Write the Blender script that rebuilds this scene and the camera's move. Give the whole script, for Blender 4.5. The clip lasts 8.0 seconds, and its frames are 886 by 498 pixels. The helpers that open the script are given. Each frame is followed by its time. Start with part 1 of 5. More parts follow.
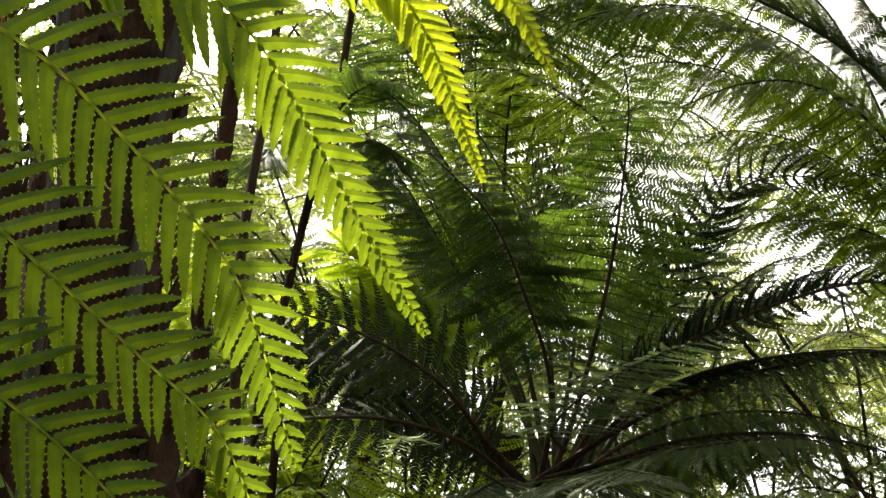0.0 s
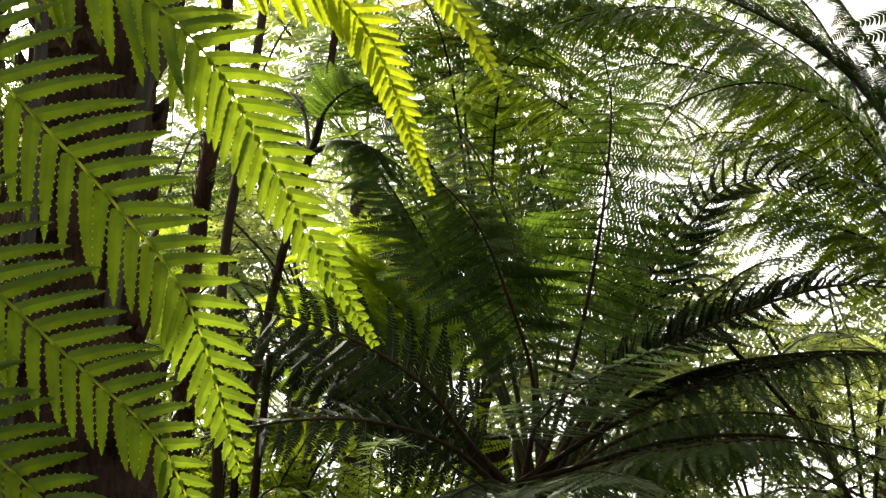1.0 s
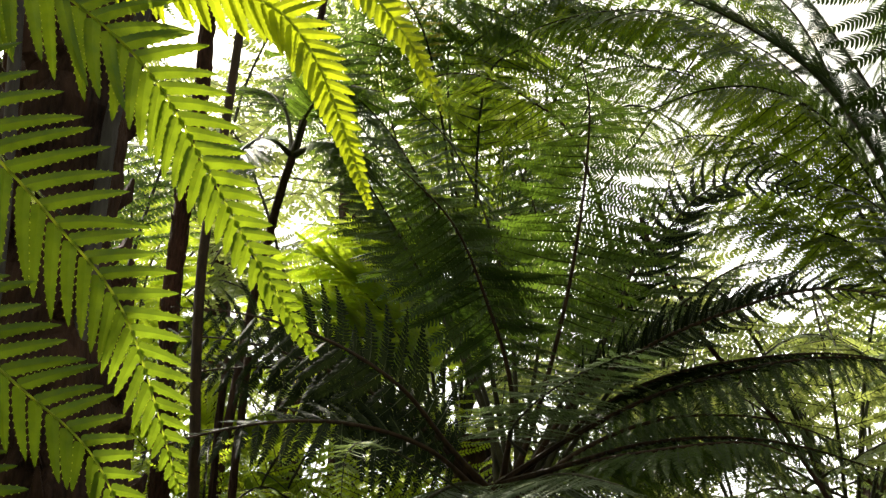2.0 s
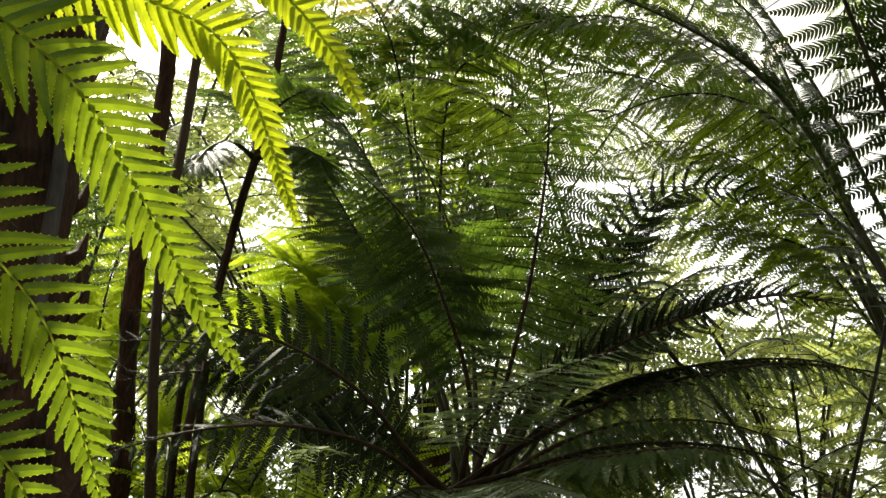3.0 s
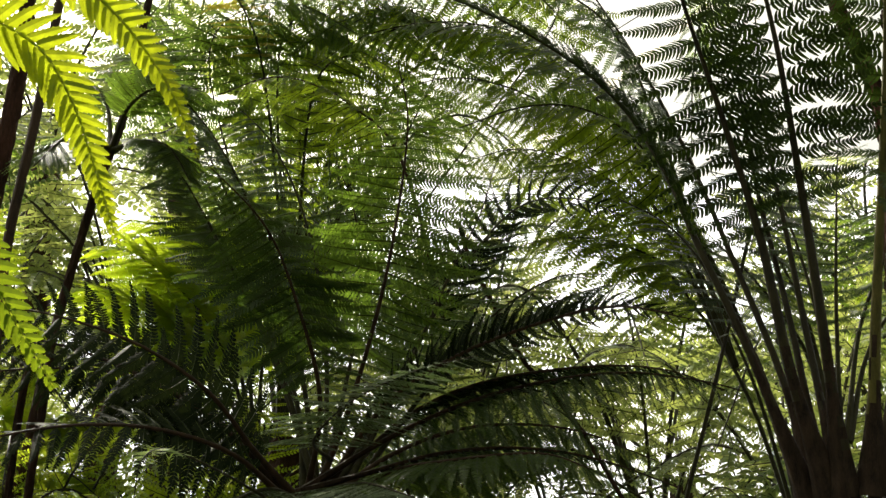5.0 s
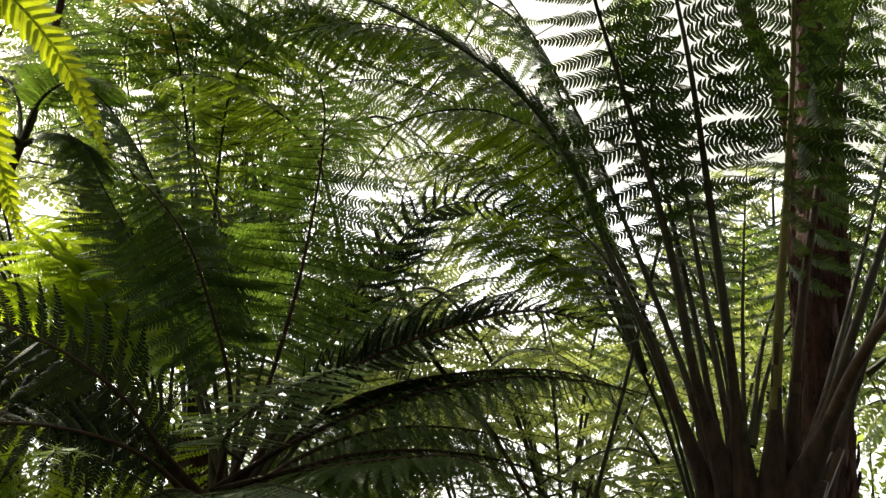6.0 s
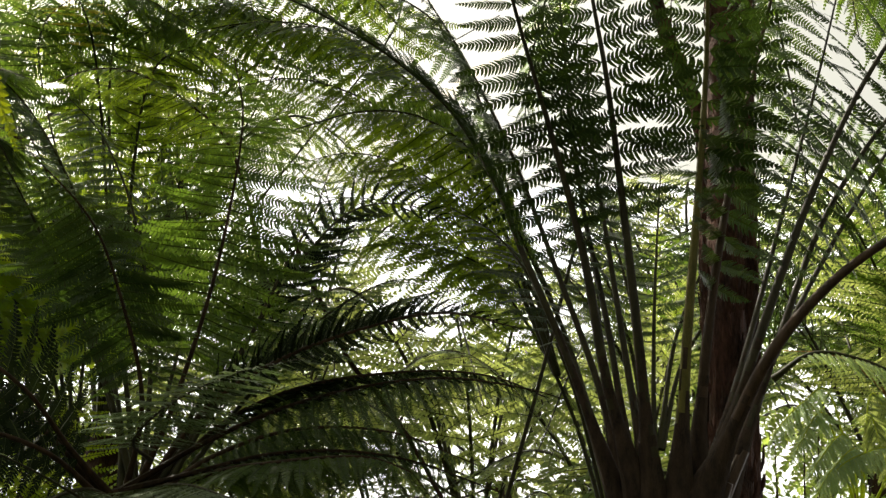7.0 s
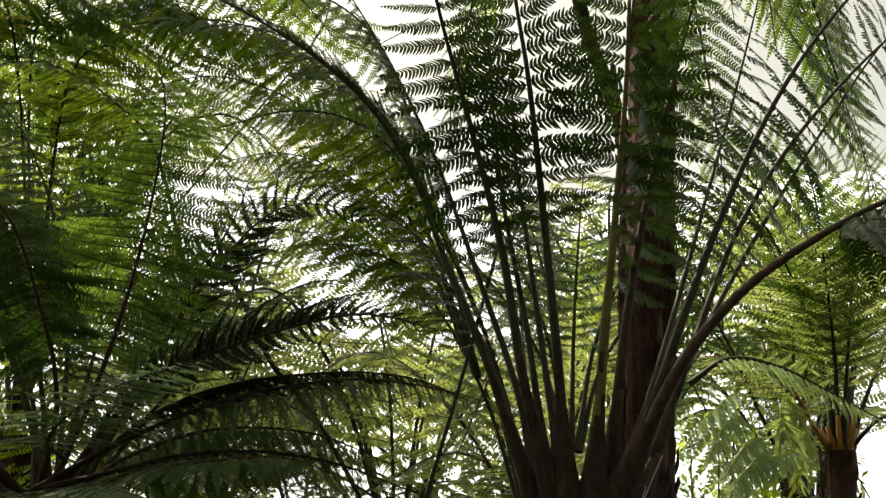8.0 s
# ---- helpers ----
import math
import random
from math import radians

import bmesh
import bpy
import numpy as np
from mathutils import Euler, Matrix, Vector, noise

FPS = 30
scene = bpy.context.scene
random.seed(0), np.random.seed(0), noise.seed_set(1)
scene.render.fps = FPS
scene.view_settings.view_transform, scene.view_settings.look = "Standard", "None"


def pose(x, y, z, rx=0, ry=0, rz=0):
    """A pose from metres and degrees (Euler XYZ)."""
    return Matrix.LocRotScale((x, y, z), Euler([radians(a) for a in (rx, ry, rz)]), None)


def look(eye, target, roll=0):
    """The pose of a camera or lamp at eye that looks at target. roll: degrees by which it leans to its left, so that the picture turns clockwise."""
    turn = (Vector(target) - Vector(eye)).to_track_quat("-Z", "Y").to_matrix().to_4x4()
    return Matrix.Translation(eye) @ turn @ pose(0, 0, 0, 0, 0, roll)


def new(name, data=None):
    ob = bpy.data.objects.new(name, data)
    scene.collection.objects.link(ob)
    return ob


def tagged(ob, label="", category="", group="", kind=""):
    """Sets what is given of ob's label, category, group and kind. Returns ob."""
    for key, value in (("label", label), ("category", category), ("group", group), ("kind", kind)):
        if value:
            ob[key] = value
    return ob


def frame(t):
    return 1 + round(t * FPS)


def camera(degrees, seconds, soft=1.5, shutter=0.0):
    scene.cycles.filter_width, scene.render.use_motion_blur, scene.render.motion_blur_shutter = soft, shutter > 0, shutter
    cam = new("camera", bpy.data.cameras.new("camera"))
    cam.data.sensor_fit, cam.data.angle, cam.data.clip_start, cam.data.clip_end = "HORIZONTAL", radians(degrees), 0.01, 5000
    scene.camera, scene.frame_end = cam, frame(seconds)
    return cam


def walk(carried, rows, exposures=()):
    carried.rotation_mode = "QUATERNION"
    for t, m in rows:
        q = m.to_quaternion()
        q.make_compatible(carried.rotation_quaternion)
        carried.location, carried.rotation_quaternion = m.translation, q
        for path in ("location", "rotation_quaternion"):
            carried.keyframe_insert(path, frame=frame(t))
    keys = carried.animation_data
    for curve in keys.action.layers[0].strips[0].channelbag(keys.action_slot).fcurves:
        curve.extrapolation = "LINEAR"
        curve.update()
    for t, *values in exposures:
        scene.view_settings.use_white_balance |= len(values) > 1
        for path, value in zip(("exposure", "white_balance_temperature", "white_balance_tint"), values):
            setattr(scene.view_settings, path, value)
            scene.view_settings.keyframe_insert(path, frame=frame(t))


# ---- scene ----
cam = camera(39.9, 8.0, soft=1.45)
PATH = [
    (0, (0.042, -0.125, 1.612), (-0.245, 1.772, 2.178), 1.3),
    (0.5, (0.064, -0.132, 1.615), (-0.222, 1.765, 2.18), 1.2),
    (1, (0.089, -0.134, 1.622), (-0.194, 1.764, 2.185), 1.25),
    (1.5, (0.117, -0.139, 1.627), (-0.164, 1.76, 2.188), 1.3),
    (3, (0.193, -0.161, 1.643), (-0.039, 1.742, 2.204), 1.3),
    (3.5, (0.212, -0.168, 1.65), (0.02, 1.742, 2.21), 1.3),
    (4, (0.226, -0.176, 1.657), (0.084, 1.739, 2.215), 1.3),
    (4.5, (0.236, -0.183, 1.662), (0.153, 1.736, 2.219), 1.3),
    (6, (0.251, -0.203, 1.667), (0.367, 1.713, 2.23), 1.25),
    (6.5, (0.253, -0.208, 1.665), (0.438, 1.701, 2.23), 1.2),
    (7, (0.255, -0.216, 1.663), (0.504, 1.685, 2.231), 1.1),
    (7.5, (0.261, -0.224, 1.662), (0.571, 1.667, 2.232), 1.1),
    (8, (0.268, -0.230, 1.659), (0.635, 1.651, 2.233), 1.0),
]
walk(cam, [(t, look(eye, target, roll)) for t, eye, target, roll in PATH], [(0, 1.10), (2, 1.01), (4, 0.85), (6, 0.70), (8, 0.66)])

# ---- light ----
SUN_AZIMUTH, SUN_ELEVATION = -40.0, 43.0
world = bpy.data.worlds.new("sky")
scene.world = world
world.use_nodes = True
wn = world.node_tree
sky = wn.nodes.new("ShaderNodeTexSky")
sky.sky_type, sky.sun_disc = "NISHITA", False
sky.sun_elevation, sky.sun_rotation = radians(SUN_ELEVATION), radians(SUN_AZIMUTH)
sky.air_density, sky.dust_density, sky.ozone_density = 1.0, 7.0, 0.5
wn.nodes["Background"].inputs["Strength"].default_value = 0.15
veil = wn.nodes.new("ShaderNodeHueSaturation")
veil.inputs["Saturation"].default_value = 0.18
wn.links.new(sky.outputs["Color"], veil.inputs["Color"])
warm = wn.nodes.new("ShaderNodeMix")
warm.data_type, warm.blend_type = "RGBA", "MULTIPLY"
warm.inputs["Factor"].default_value, warm.inputs[7].default_value = 1.0, (1.0, 0.965, 0.80, 1)
wn.links.new(veil.outputs["Color"], warm.inputs[6])
wn.links.new(warm.outputs[2], wn.nodes["Background"].inputs["Color"])
sun_data = bpy.data.lights.new("sun", "SUN")
sun_data.energy, sun_data.angle, sun_data.color = 5.0, radians(0.6), (1.0, 0.93, 0.78)
sun_way = Vector((math.sin(radians(SUN_AZIMUTH)) * math.cos(radians(SUN_ELEVATION)),
                  math.cos(radians(SUN_AZIMUTH)) * math.cos(radians(SUN_ELEVATION)), math.sin(radians(SUN_ELEVATION))))
new("sun", sun_data).matrix_basis = look(sun_way * 30, (0, 0, 0))


# ---- materials ----
def material(name):
    mat = bpy.data.materials.new(name)
    mat.use_nodes = True
    return mat, mat.node_tree.nodes, mat.node_tree.links


def ramp(nodes, links, source, stops):
    r = nodes.new("ShaderNodeValToRGB")
    while len(r.color_ramp.elements) < len(stops):
        r.color_ramp.elements.new(0.5)
    for e, (p, c) in zip(r.color_ramp.elements, stops):
        e.position, e.color = p, (*c, 1)
    links.new(source, r.inputs["Fac"])
    return r.outputs["Color"]


def leaf_material(name, low, high, glow, share=0.45, rough=0.42, grain=9.0, gloss=0.22):
    """Leaf: coloured reflection and, through the blade, a yellower transmission. low, high: the range from frond to frond."""
    mat, nodes, links = material(name)
    bsdf, out = nodes["Principled BSDF"], nodes["Material Output"]
    info = nodes.new("ShaderNodeObjectInfo")
    where = nodes.new("ShaderNodeTexCoord")
    fine = nodes.new("ShaderNodeTexNoise")
    fine.inputs["Scale"].default_value, fine.inputs["Detail"].default_value = grain, 4.0
    links.new(where.outputs["Object"], fine.inputs["Vector"])
    add = nodes.new("ShaderNodeMath")
    add.operation = "MULTIPLY_ADD"
    links.new(info.outputs["Random"], add.inputs[0])
    add.inputs[1].default_value = 0.55
    links.new(fine.outputs["Fac"], add.inputs[2])
    colour = ramp(nodes, links, add.outputs[0], [(0.35, low), (0.95, high)])
    links.new(colour, bsdf.inputs["Base Color"])
    bsdf.inputs["Roughness"].default_value = rough
    bsdf.inputs["Specular IOR Level"].default_value = gloss
    veins = nodes.new("ShaderNodeTexNoise")
    veins.inputs["Scale"].default_value = grain * 7
    links.new(where.outputs["Object"], veins.inputs["Vector"])
    bump = nodes.new("ShaderNodeBump")
    bump.inputs["Strength"].default_value, bump.inputs["Distance"].default_value = 0.35, 0.003
    links.new(veins.outputs["Fac"], bump.inputs["Height"])
    links.new(bump.outputs["Normal"], bsdf.inputs["Normal"])
    trans = nodes.new("ShaderNodeBsdfTranslucent")
    tint = nodes.new("ShaderNodeMix")
    tint.data_type = "RGBA"
    tint.inputs["Factor"].default_value = 0.75
    links.new(colour, tint.inputs[6])
    tint.inputs[7].default_value = (*glow, 1)
    links.new(tint.outputs[2], trans.inputs["Color"])
    mix = nodes.new("ShaderNodeMixShader")
    patch = nodes.new("ShaderNodeMapRange")
    patch.inputs["From Min"].default_value, patch.inputs["From Max"].default_value = 0.3, 0.7
    patch.inputs["To Min"].default_value, patch.inputs["To Max"].default_value = share * 0.68, min(0.9, share * 1.32)
    links.new(fine.outputs["Fac"], patch.inputs["Value"])
    links.new(patch.outputs["Result"], mix.inputs["Fac"])
    links.new(bsdf.outputs["BSDF"], mix.inputs[1])
    links.new(trans.outputs["BSDF"], mix.inputs[2])
    links.new(mix.outputs["Shader"], out.inputs["Surface"])
    return mat


def bark_material(name, dark, light, scale=14.0, stretch=0.25, depth=0.03, rough=0.9):
    mat, nodes, links = material(name)
    bsdf = nodes["Principled BSDF"]
    where = nodes.new("ShaderNodeTexCoord")
    turn = nodes.new("ShaderNodeMapping")
    turn.inputs["Scale"].default_value = (1, 1, stretch)
    links.new(where.outputs["Object"], turn.inputs["Vector"])
    coarse, fine = nodes.new("ShaderNodeTexNoise"), nodes.new("ShaderNodeTexNoise")
    for n, s, d in ((coarse, scale, 5.0), (fine, scale * 7, 3.0)):
        n.inputs["Scale"].default_value, n.inputs["Detail"].default_value = s, d
        links.new(turn.outputs["Vector"], n.inputs["Vector"])
    both = nodes.new("ShaderNodeMath")
    both.operation = "MULTIPLY_ADD"
    links.new(fine.outputs["Fac"], both.inputs[0])
    both.inputs[1].default_value = 0.5
    links.new(coarse.outputs["Fac"], both.inputs[2])
    links.new(ramp(nodes, links, both.outputs[0], [(0.5, dark), (1.0, light)]), bsdf.inputs["Base Color"])
    bsdf.inputs["Roughness"].default_value = rough
    bsdf.inputs["Specular IOR Level"].default_value = 0.2
    bump = nodes.new("ShaderNodeBump")
    bump.inputs["Strength"].default_value, bump.inputs["Distance"].default_value = 0.9, depth
    links.new(both.outputs[0], bump.inputs["Height"])
    links.new(bump.outputs["Normal"], bsdf.inputs["Normal"])
    return mat


LEAF = leaf_material("fern_leaf", (0.022, 0.048, 0.016), (0.055, 0.090, 0.020), (0.18, 0.29, 0.020), share=0.42, rough=0.45, gloss=0.4)
# Darker, less translucent copy of LEAF that imitates shade on fronds.
SHADED = leaf_material("shaded_fern_leaf", (0.022, 0.042, 0.014), (0.046, 0.074, 0.018), (0.11, 0.20, 0.014), share=0.22, rough=0.45, gloss=0.4)
# Dark green with the silhouette against the sky put into its colour.
GREEN_SILHOUETTE = leaf_material("silhouette_green_fern_leaf", (0.012, 0.027, 0.010), (0.030, 0.050, 0.014), (0.09, 0.16, 0.012), share=0.15, rough=0.42, gloss=0.3)
# Near-black leaf: backlit shade put into the colour of the side fronds.
SILHOUETTE = leaf_material("silhouette_fern_leaf", (0.008, 0.013, 0.006), (0.018, 0.026, 0.010), (0.06, 0.09, 0.010), share=0.06, rough=0.6, gloss=0.04)
# Three tones of the near frond's one leaf, imitating shade to full sun.
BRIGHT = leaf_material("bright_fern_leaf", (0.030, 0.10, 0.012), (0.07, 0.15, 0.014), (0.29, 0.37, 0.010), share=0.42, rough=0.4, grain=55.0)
NEAR_SHADED = leaf_material("near_shaded_fern_leaf", (0.018, 0.065, 0.009), (0.045, 0.10, 0.012), (0.25, 0.34, 0.012), share=0.42, rough=0.4, grain=55.0)
NEAR_SUNLIT = leaf_material("near_sunlit_fern_leaf", (0.07, 0.15, 0.010), (0.12, 0.20, 0.012), (0.50, 0.55, 0.012), share=0.50, rough=0.4, grain=55.0)
# Yellow-green glow of backlit fronds, put into a more translucent leaf.
BACKLIT = leaf_material("backlit_fern_leaf", (0.020, 0.050, 0.008), (0.055, 0.085, 0.010), (0.33, 0.45, 0.020), share=0.56, rough=0.5)
# Greyer, lighter leaf: the sky's sheen on the fronds, given as colour.
SHEEN = leaf_material("sheen_fern_leaf", (0.055, 0.082, 0.042), (0.11, 0.145, 0.072), (0.14, 0.22, 0.05), share=0.25, rough=0.4, gloss=0.4)
DARK_RIB = leaf_material("dark_leaf_rib", (0.016, 0.028, 0.006), (0.04, 0.055, 0.010), (0.10, 0.14, 0.010), share=0.2)
MARGIN = leaf_material("leaf_margin", (0.14, 0.22, 0.03), (0.24, 0.32, 0.05), (0.50, 0.55, 0.04), share=0.5)
# Lime tone with the look of full sun put into the leaf.
LIME_SUNLIT = leaf_material("sunlit_lime_fern_leaf", (0.08, 0.18, 0.015), (0.15, 0.27, 0.022), (0.55, 0.66, 0.025), share=0.58, rough=0.4)
# Pale tone stands in for light falling on these fronds from above.
PALE = leaf_material("toplit_pale_fern_leaf", (0.15, 0.23, 0.08), (0.27, 0.36, 0.15), (0.40, 0.52, 0.14), share=0.4, rough=0.5)
DRY = leaf_material("yellowing_fern_leaf", (0.20, 0.10, 0.02), (0.34, 0.17, 0.03), (0.50, 0.28, 0.03))
RACHIS = bark_material("green_stalk", (0.014, 0.014, 0.005), (0.045, 0.042, 0.012), 40.0, 0.3, 0.002, 0.6)
BROWN_RACHIS = bark_material("brown_stalk", (0.018, 0.011, 0.006), (0.065, 0.038, 0.018), 40.0, 0.3, 0.002, 0.6)
# Lighter stalk colour, standing in for sun on one tall stalk.
LIT_STALK = bark_material("lit_yellowish_stalk", (0.05, 0.045, 0.010), (0.13, 0.115, 0.025), 40.0, 0.3, 0.002, 0.6)
RIB = leaf_material("leaf_rib", (0.12, 0.17, 0.02), (0.22, 0.27, 0.03), (0.50, 0.58, 0.03), share=0.55)
OLIVE_STALK = bark_material("olive_stalk", (0.012, 0.010, 0.005), (0.042, 0.036, 0.012), 40.0, 0.3, 0.002, 0.55)
ORANGE_STALK = bark_material("orange_stalk", (0.20, 0.09, 0.02), (0.42, 0.22, 0.05), 30.0, 0.3, 0.002, 0.6)
BARK = bark_material("fibrous_bark", (0.012, 0.007, 0.005), (0.075, 0.040, 0.024))
RED_BARK = bark_material("reddish_bark", (0.010, 0.006, 0.004), (0.095, 0.042, 0.028), 18.0, 0.3)
GREY_BARK = bark_material("grey_bark", (0.03, 0.027, 0.024), (0.11, 0.10, 0.09), 12.0, 0.2, 0.008)
SCALY = bark_material("scaly_stalk_base", (0.012, 0.008, 0.006), (0.052, 0.034, 0.020), 60.0, 0.3, 0.004, 0.9)
SOIL = bark_material("leaf_mould", (0.008, 0.006, 0.004), (0.035, 0.024, 0.014), 6.0, 1.0, 0.04)
GOLD = leaf_material("golden_fern_leaf", (0.20, 0.16, 0.02), (0.34, 0.27, 0.03), (0.55, 0.45, 0.03))
# Lighter, more translucent leaf tone that imitates sunlight on ferns farther back.
SUNNY = leaf_material("sunlit_tone_fern_leaf", (0.05, 0.11, 0.02), (0.11, 0.18, 0.03), (0.40, 0.44, 0.11), share=0.54)
ROUND_LEAF = leaf_material("shrub_leaf", (0.07, 0.16, 0.03), (0.16, 0.28, 0.06), (0.48, 0.58, 0.10), share=0.55)


# ---- geometry of ferns ----
class Mesh:
    """Collects vertices and faces of one mesh."""

    def __init__(self):
        self.v, self.f, self.m = [], [], []

    def face(self, points, mat=0):
        n = len(self.v)
        self.v += [tuple(p) for p in points]
        self.f.append(tuple(range(n, n + len(points))))
        self.m.append(mat)

    def tube(self, path, radii, sides=6, mat=0, bumpy=0.0):
        n0 = len(self.v)
        across = None
        for i, p in enumerate(path):
            t = (path[min(i + 1, len(path) - 1)] - path[max(i - 1, 0)]).normalized()
            if across is None:
                across = t.cross(Vector((0.3, 0.9, 0.2))).normalized()
            across = (across - t * across.dot(t)).normalized()
            b = t.cross(across)
            for k in range(sides):
                a = 2 * math.pi * k / sides
                r = radii[i] * (1 + bumpy * (random.random() - 0.5))
                self.v.append(tuple(p + (across * math.cos(a) + b * math.sin(a)) * r))
        for i in range(len(path) - 1):
            for k in range(sides):
                a, b = n0 + i * sides + k, n0 + i * sides + (k + 1) % sides
                self.f.append((a, b, b + sides, a + sides))
                self.m.append(mat)
        last = n0 + (len(path) - 1) * sides
        self.f.append(tuple(last + k for k in range(sides)))
        self.m.append(mat)

    def data(self, name, *mats, smooth=False):
        me = bpy.data.meshes.new(name)
        me.from_pydata(self.v, [], self.f)
        for m in mats:
            me.materials.append(m)
        me.polygons.foreach_set("material_index", self.m)
        if smooth:
            me.polygons.foreach_set("use_smooth", [True] * len(self.f))
        me.update()
        return me


def smooth_path(points, n):
    """n points on a curve through the given ones, evenly spaced along it."""
    p = [Vector(q) for q in points]
    p = [p[0] * 2 - p[1]] + p + [p[-1] * 2 - p[-2]]
    fine = []
    for i in range(1, len(p) - 2):
        for k in range(16):
            u = k / 16
            a, b, c, d = p[i - 1], p[i], p[i + 1], p[i + 2]
            fine.append(0.5 * (2 * b + (c - a) * u + (2 * a - 5 * b + 4 * c - d) * u * u + (3 * b - a - 3 * c + d) * u ** 3))
    fine.append(p[-2])
    length = [0.0]
    for a, b in zip(fine, fine[1:]):
        length.append(length[-1] + (b - a).length)
    out, j = [], 0
    for i in range(n):
        want = length[-1] * i / (n - 1)
        while j < len(fine) - 2 and length[j + 1] < want:
            j += 1
        out.append(fine[j].lerp(fine[j + 1], (want - length[j]) / max(1e-9, length[j + 1] - length[j])))
    return out, length[-1]


def pinna_mesh(name, leaf, pairs, width, droop, sweep, rng, fold=0.25, fill=0.30, fine=True):
    """A pinna of length 1 along x: a thin rib with pairs of narrow pinnules that bend towards its tip. fine: with rounded shoulders."""
    me = Mesh()
    wave, phase = rng.uniform(0.02, 0.05), rng.uniform(0, 6.28)

    def rib(x):
        return Vector((x, sweep * x * x + wave * x * math.sin(phase + 4 * x) * 0.4, -droop * x * x))
    last = 4 if fine else 2
    me.tube([rib(i / last) for i in range(last + 1)], [0.010 * (1 - 0.85 * i / last) for i in range(last + 1)], 3, 1)
    tilt = {side: rng.uniform(-0.30, 0.10) for side in (-1, 1)}
    for i in range(pairs):
        u = (i + 0.5) / pairs
        x = 0.03 + 0.95 * u
        size = width * min(1.0, 0.74 + 1.8 * u) * (1 - u ** 1.9) ** 0.9 + 0.012
        thick = 0.95 / pairs * fill
        tang = (rib(x + 0.02) - rib(x)).normalized()
        for side in (-1, 1):
            a = rng.uniform(1.02, 1.24) + 0.10 * u
            way = Vector((math.cos(a), side * math.sin(a), tilt[side] + rng.uniform(-0.16, 0.10)))
            long = size * (rng.uniform(0.88, 1.06) if rng.random() > 0.04 else rng.uniform(0.3, 0.7))
            b = rib(x)
            m = b + way * long * 0.45 - Vector((0, 0, fold * 0.1 * long))
            e = b + way * long + Vector((0.22 * long, 0, -0.16 * long))
            n = len(me.v)
            if fine:
                k = b + way * long * 0.80 + Vector((0.10 * long, 0, -0.09 * long))
                me.v += [tuple(q) for q in (b - tang * thick, b + tang * thick, m + tang * thick, m - tang * thick,
                                            k + tang * thick * 0.72, k - tang * thick * 0.72, e)]
                me.f += [(n, n + 1, n + 2, n + 3), (n + 3, n + 2, n + 4, n + 5), (n + 5, n + 4, n + 6)]
                me.m += [0, 0, 0]
            else:
                me.v += [tuple(q) for q in (b - tang * thick * 0.9, b + tang * thick * 0.9, m + tang * thick, m - tang * thick, e)]
                me.f += [(n, n + 1, n + 2, n + 3), (n + 3, n + 2, n + 4)]
                me.m += [0, 0]
    return me


class PinnaSet:
    """Some variants of one kind of pinna, swept to one side and to the other."""

    def __init__(self, name, leaf, pairs=24, width=0.135, droops=(0.03, 0.12, 0.24), sweeps=(0.06, 0.16), fill=0.30, fine=True):
        rng = random.Random(name)
        self.by_side = {}
        for side in (-1, 1):
            self.by_side[side] = [pinna_mesh(name, leaf, pairs, width, d, side * s, rng, fill=fill, fine=fine) for d in droops for s in sweeps]
        self.mats = (leaf, RIB if leaf in (LIME_SUNLIT, PALE, GOLD, DRY) else DARK_RIB)
        self.meshes = {side: [m.data("pinna", *self.mats) for m in ms] for side, ms in self.by_side.items()}


def part(name, me, parent, label="", *mats, smooth=False):
    ob = new(name, me.data(name, *mats, smooth=smooth) if isinstance(me, Mesh) else me)
    ob.parent = parent
    return tagged(ob, label)


def thing(name, place, label, category, group="", kind=""):
    ob = new(name)
    ob.location, ob.empty_display_size = place, 0.1
    return tagged(ob, label, category, group, kind)


def profile(u, fullness):
    """Length of the pinnae along the blade, 0 at its foot to 1 at its tip."""
    return min(1.0, 0.49 + 1.9 * u) * (1 - u ** fullness) ** 0.85 + 0.03


def frond_frames(points, steps, twist, side):
    path, length = smooth_path(points, steps)
    flat = (path[-1] - path[0]) * 1.0
    flat.z = 0
    flat = Vector(side).normalized() if side else flat.normalized().cross(Vector((0, 0, 1)))
    frames = []
    for i, p in enumerate(path):
        t = (path[min(i + 1, steps - 1)] - path[max(i - 1, 0)]).normalized()
        b = (flat - t * flat.dot(t)).normalized()
        turn = Matrix.Rotation(radians(twist * i / (steps - 1)), 3, t)
        b = turn @ b
        frames.append((p, t, b, b.cross(t)))
    return frames, length


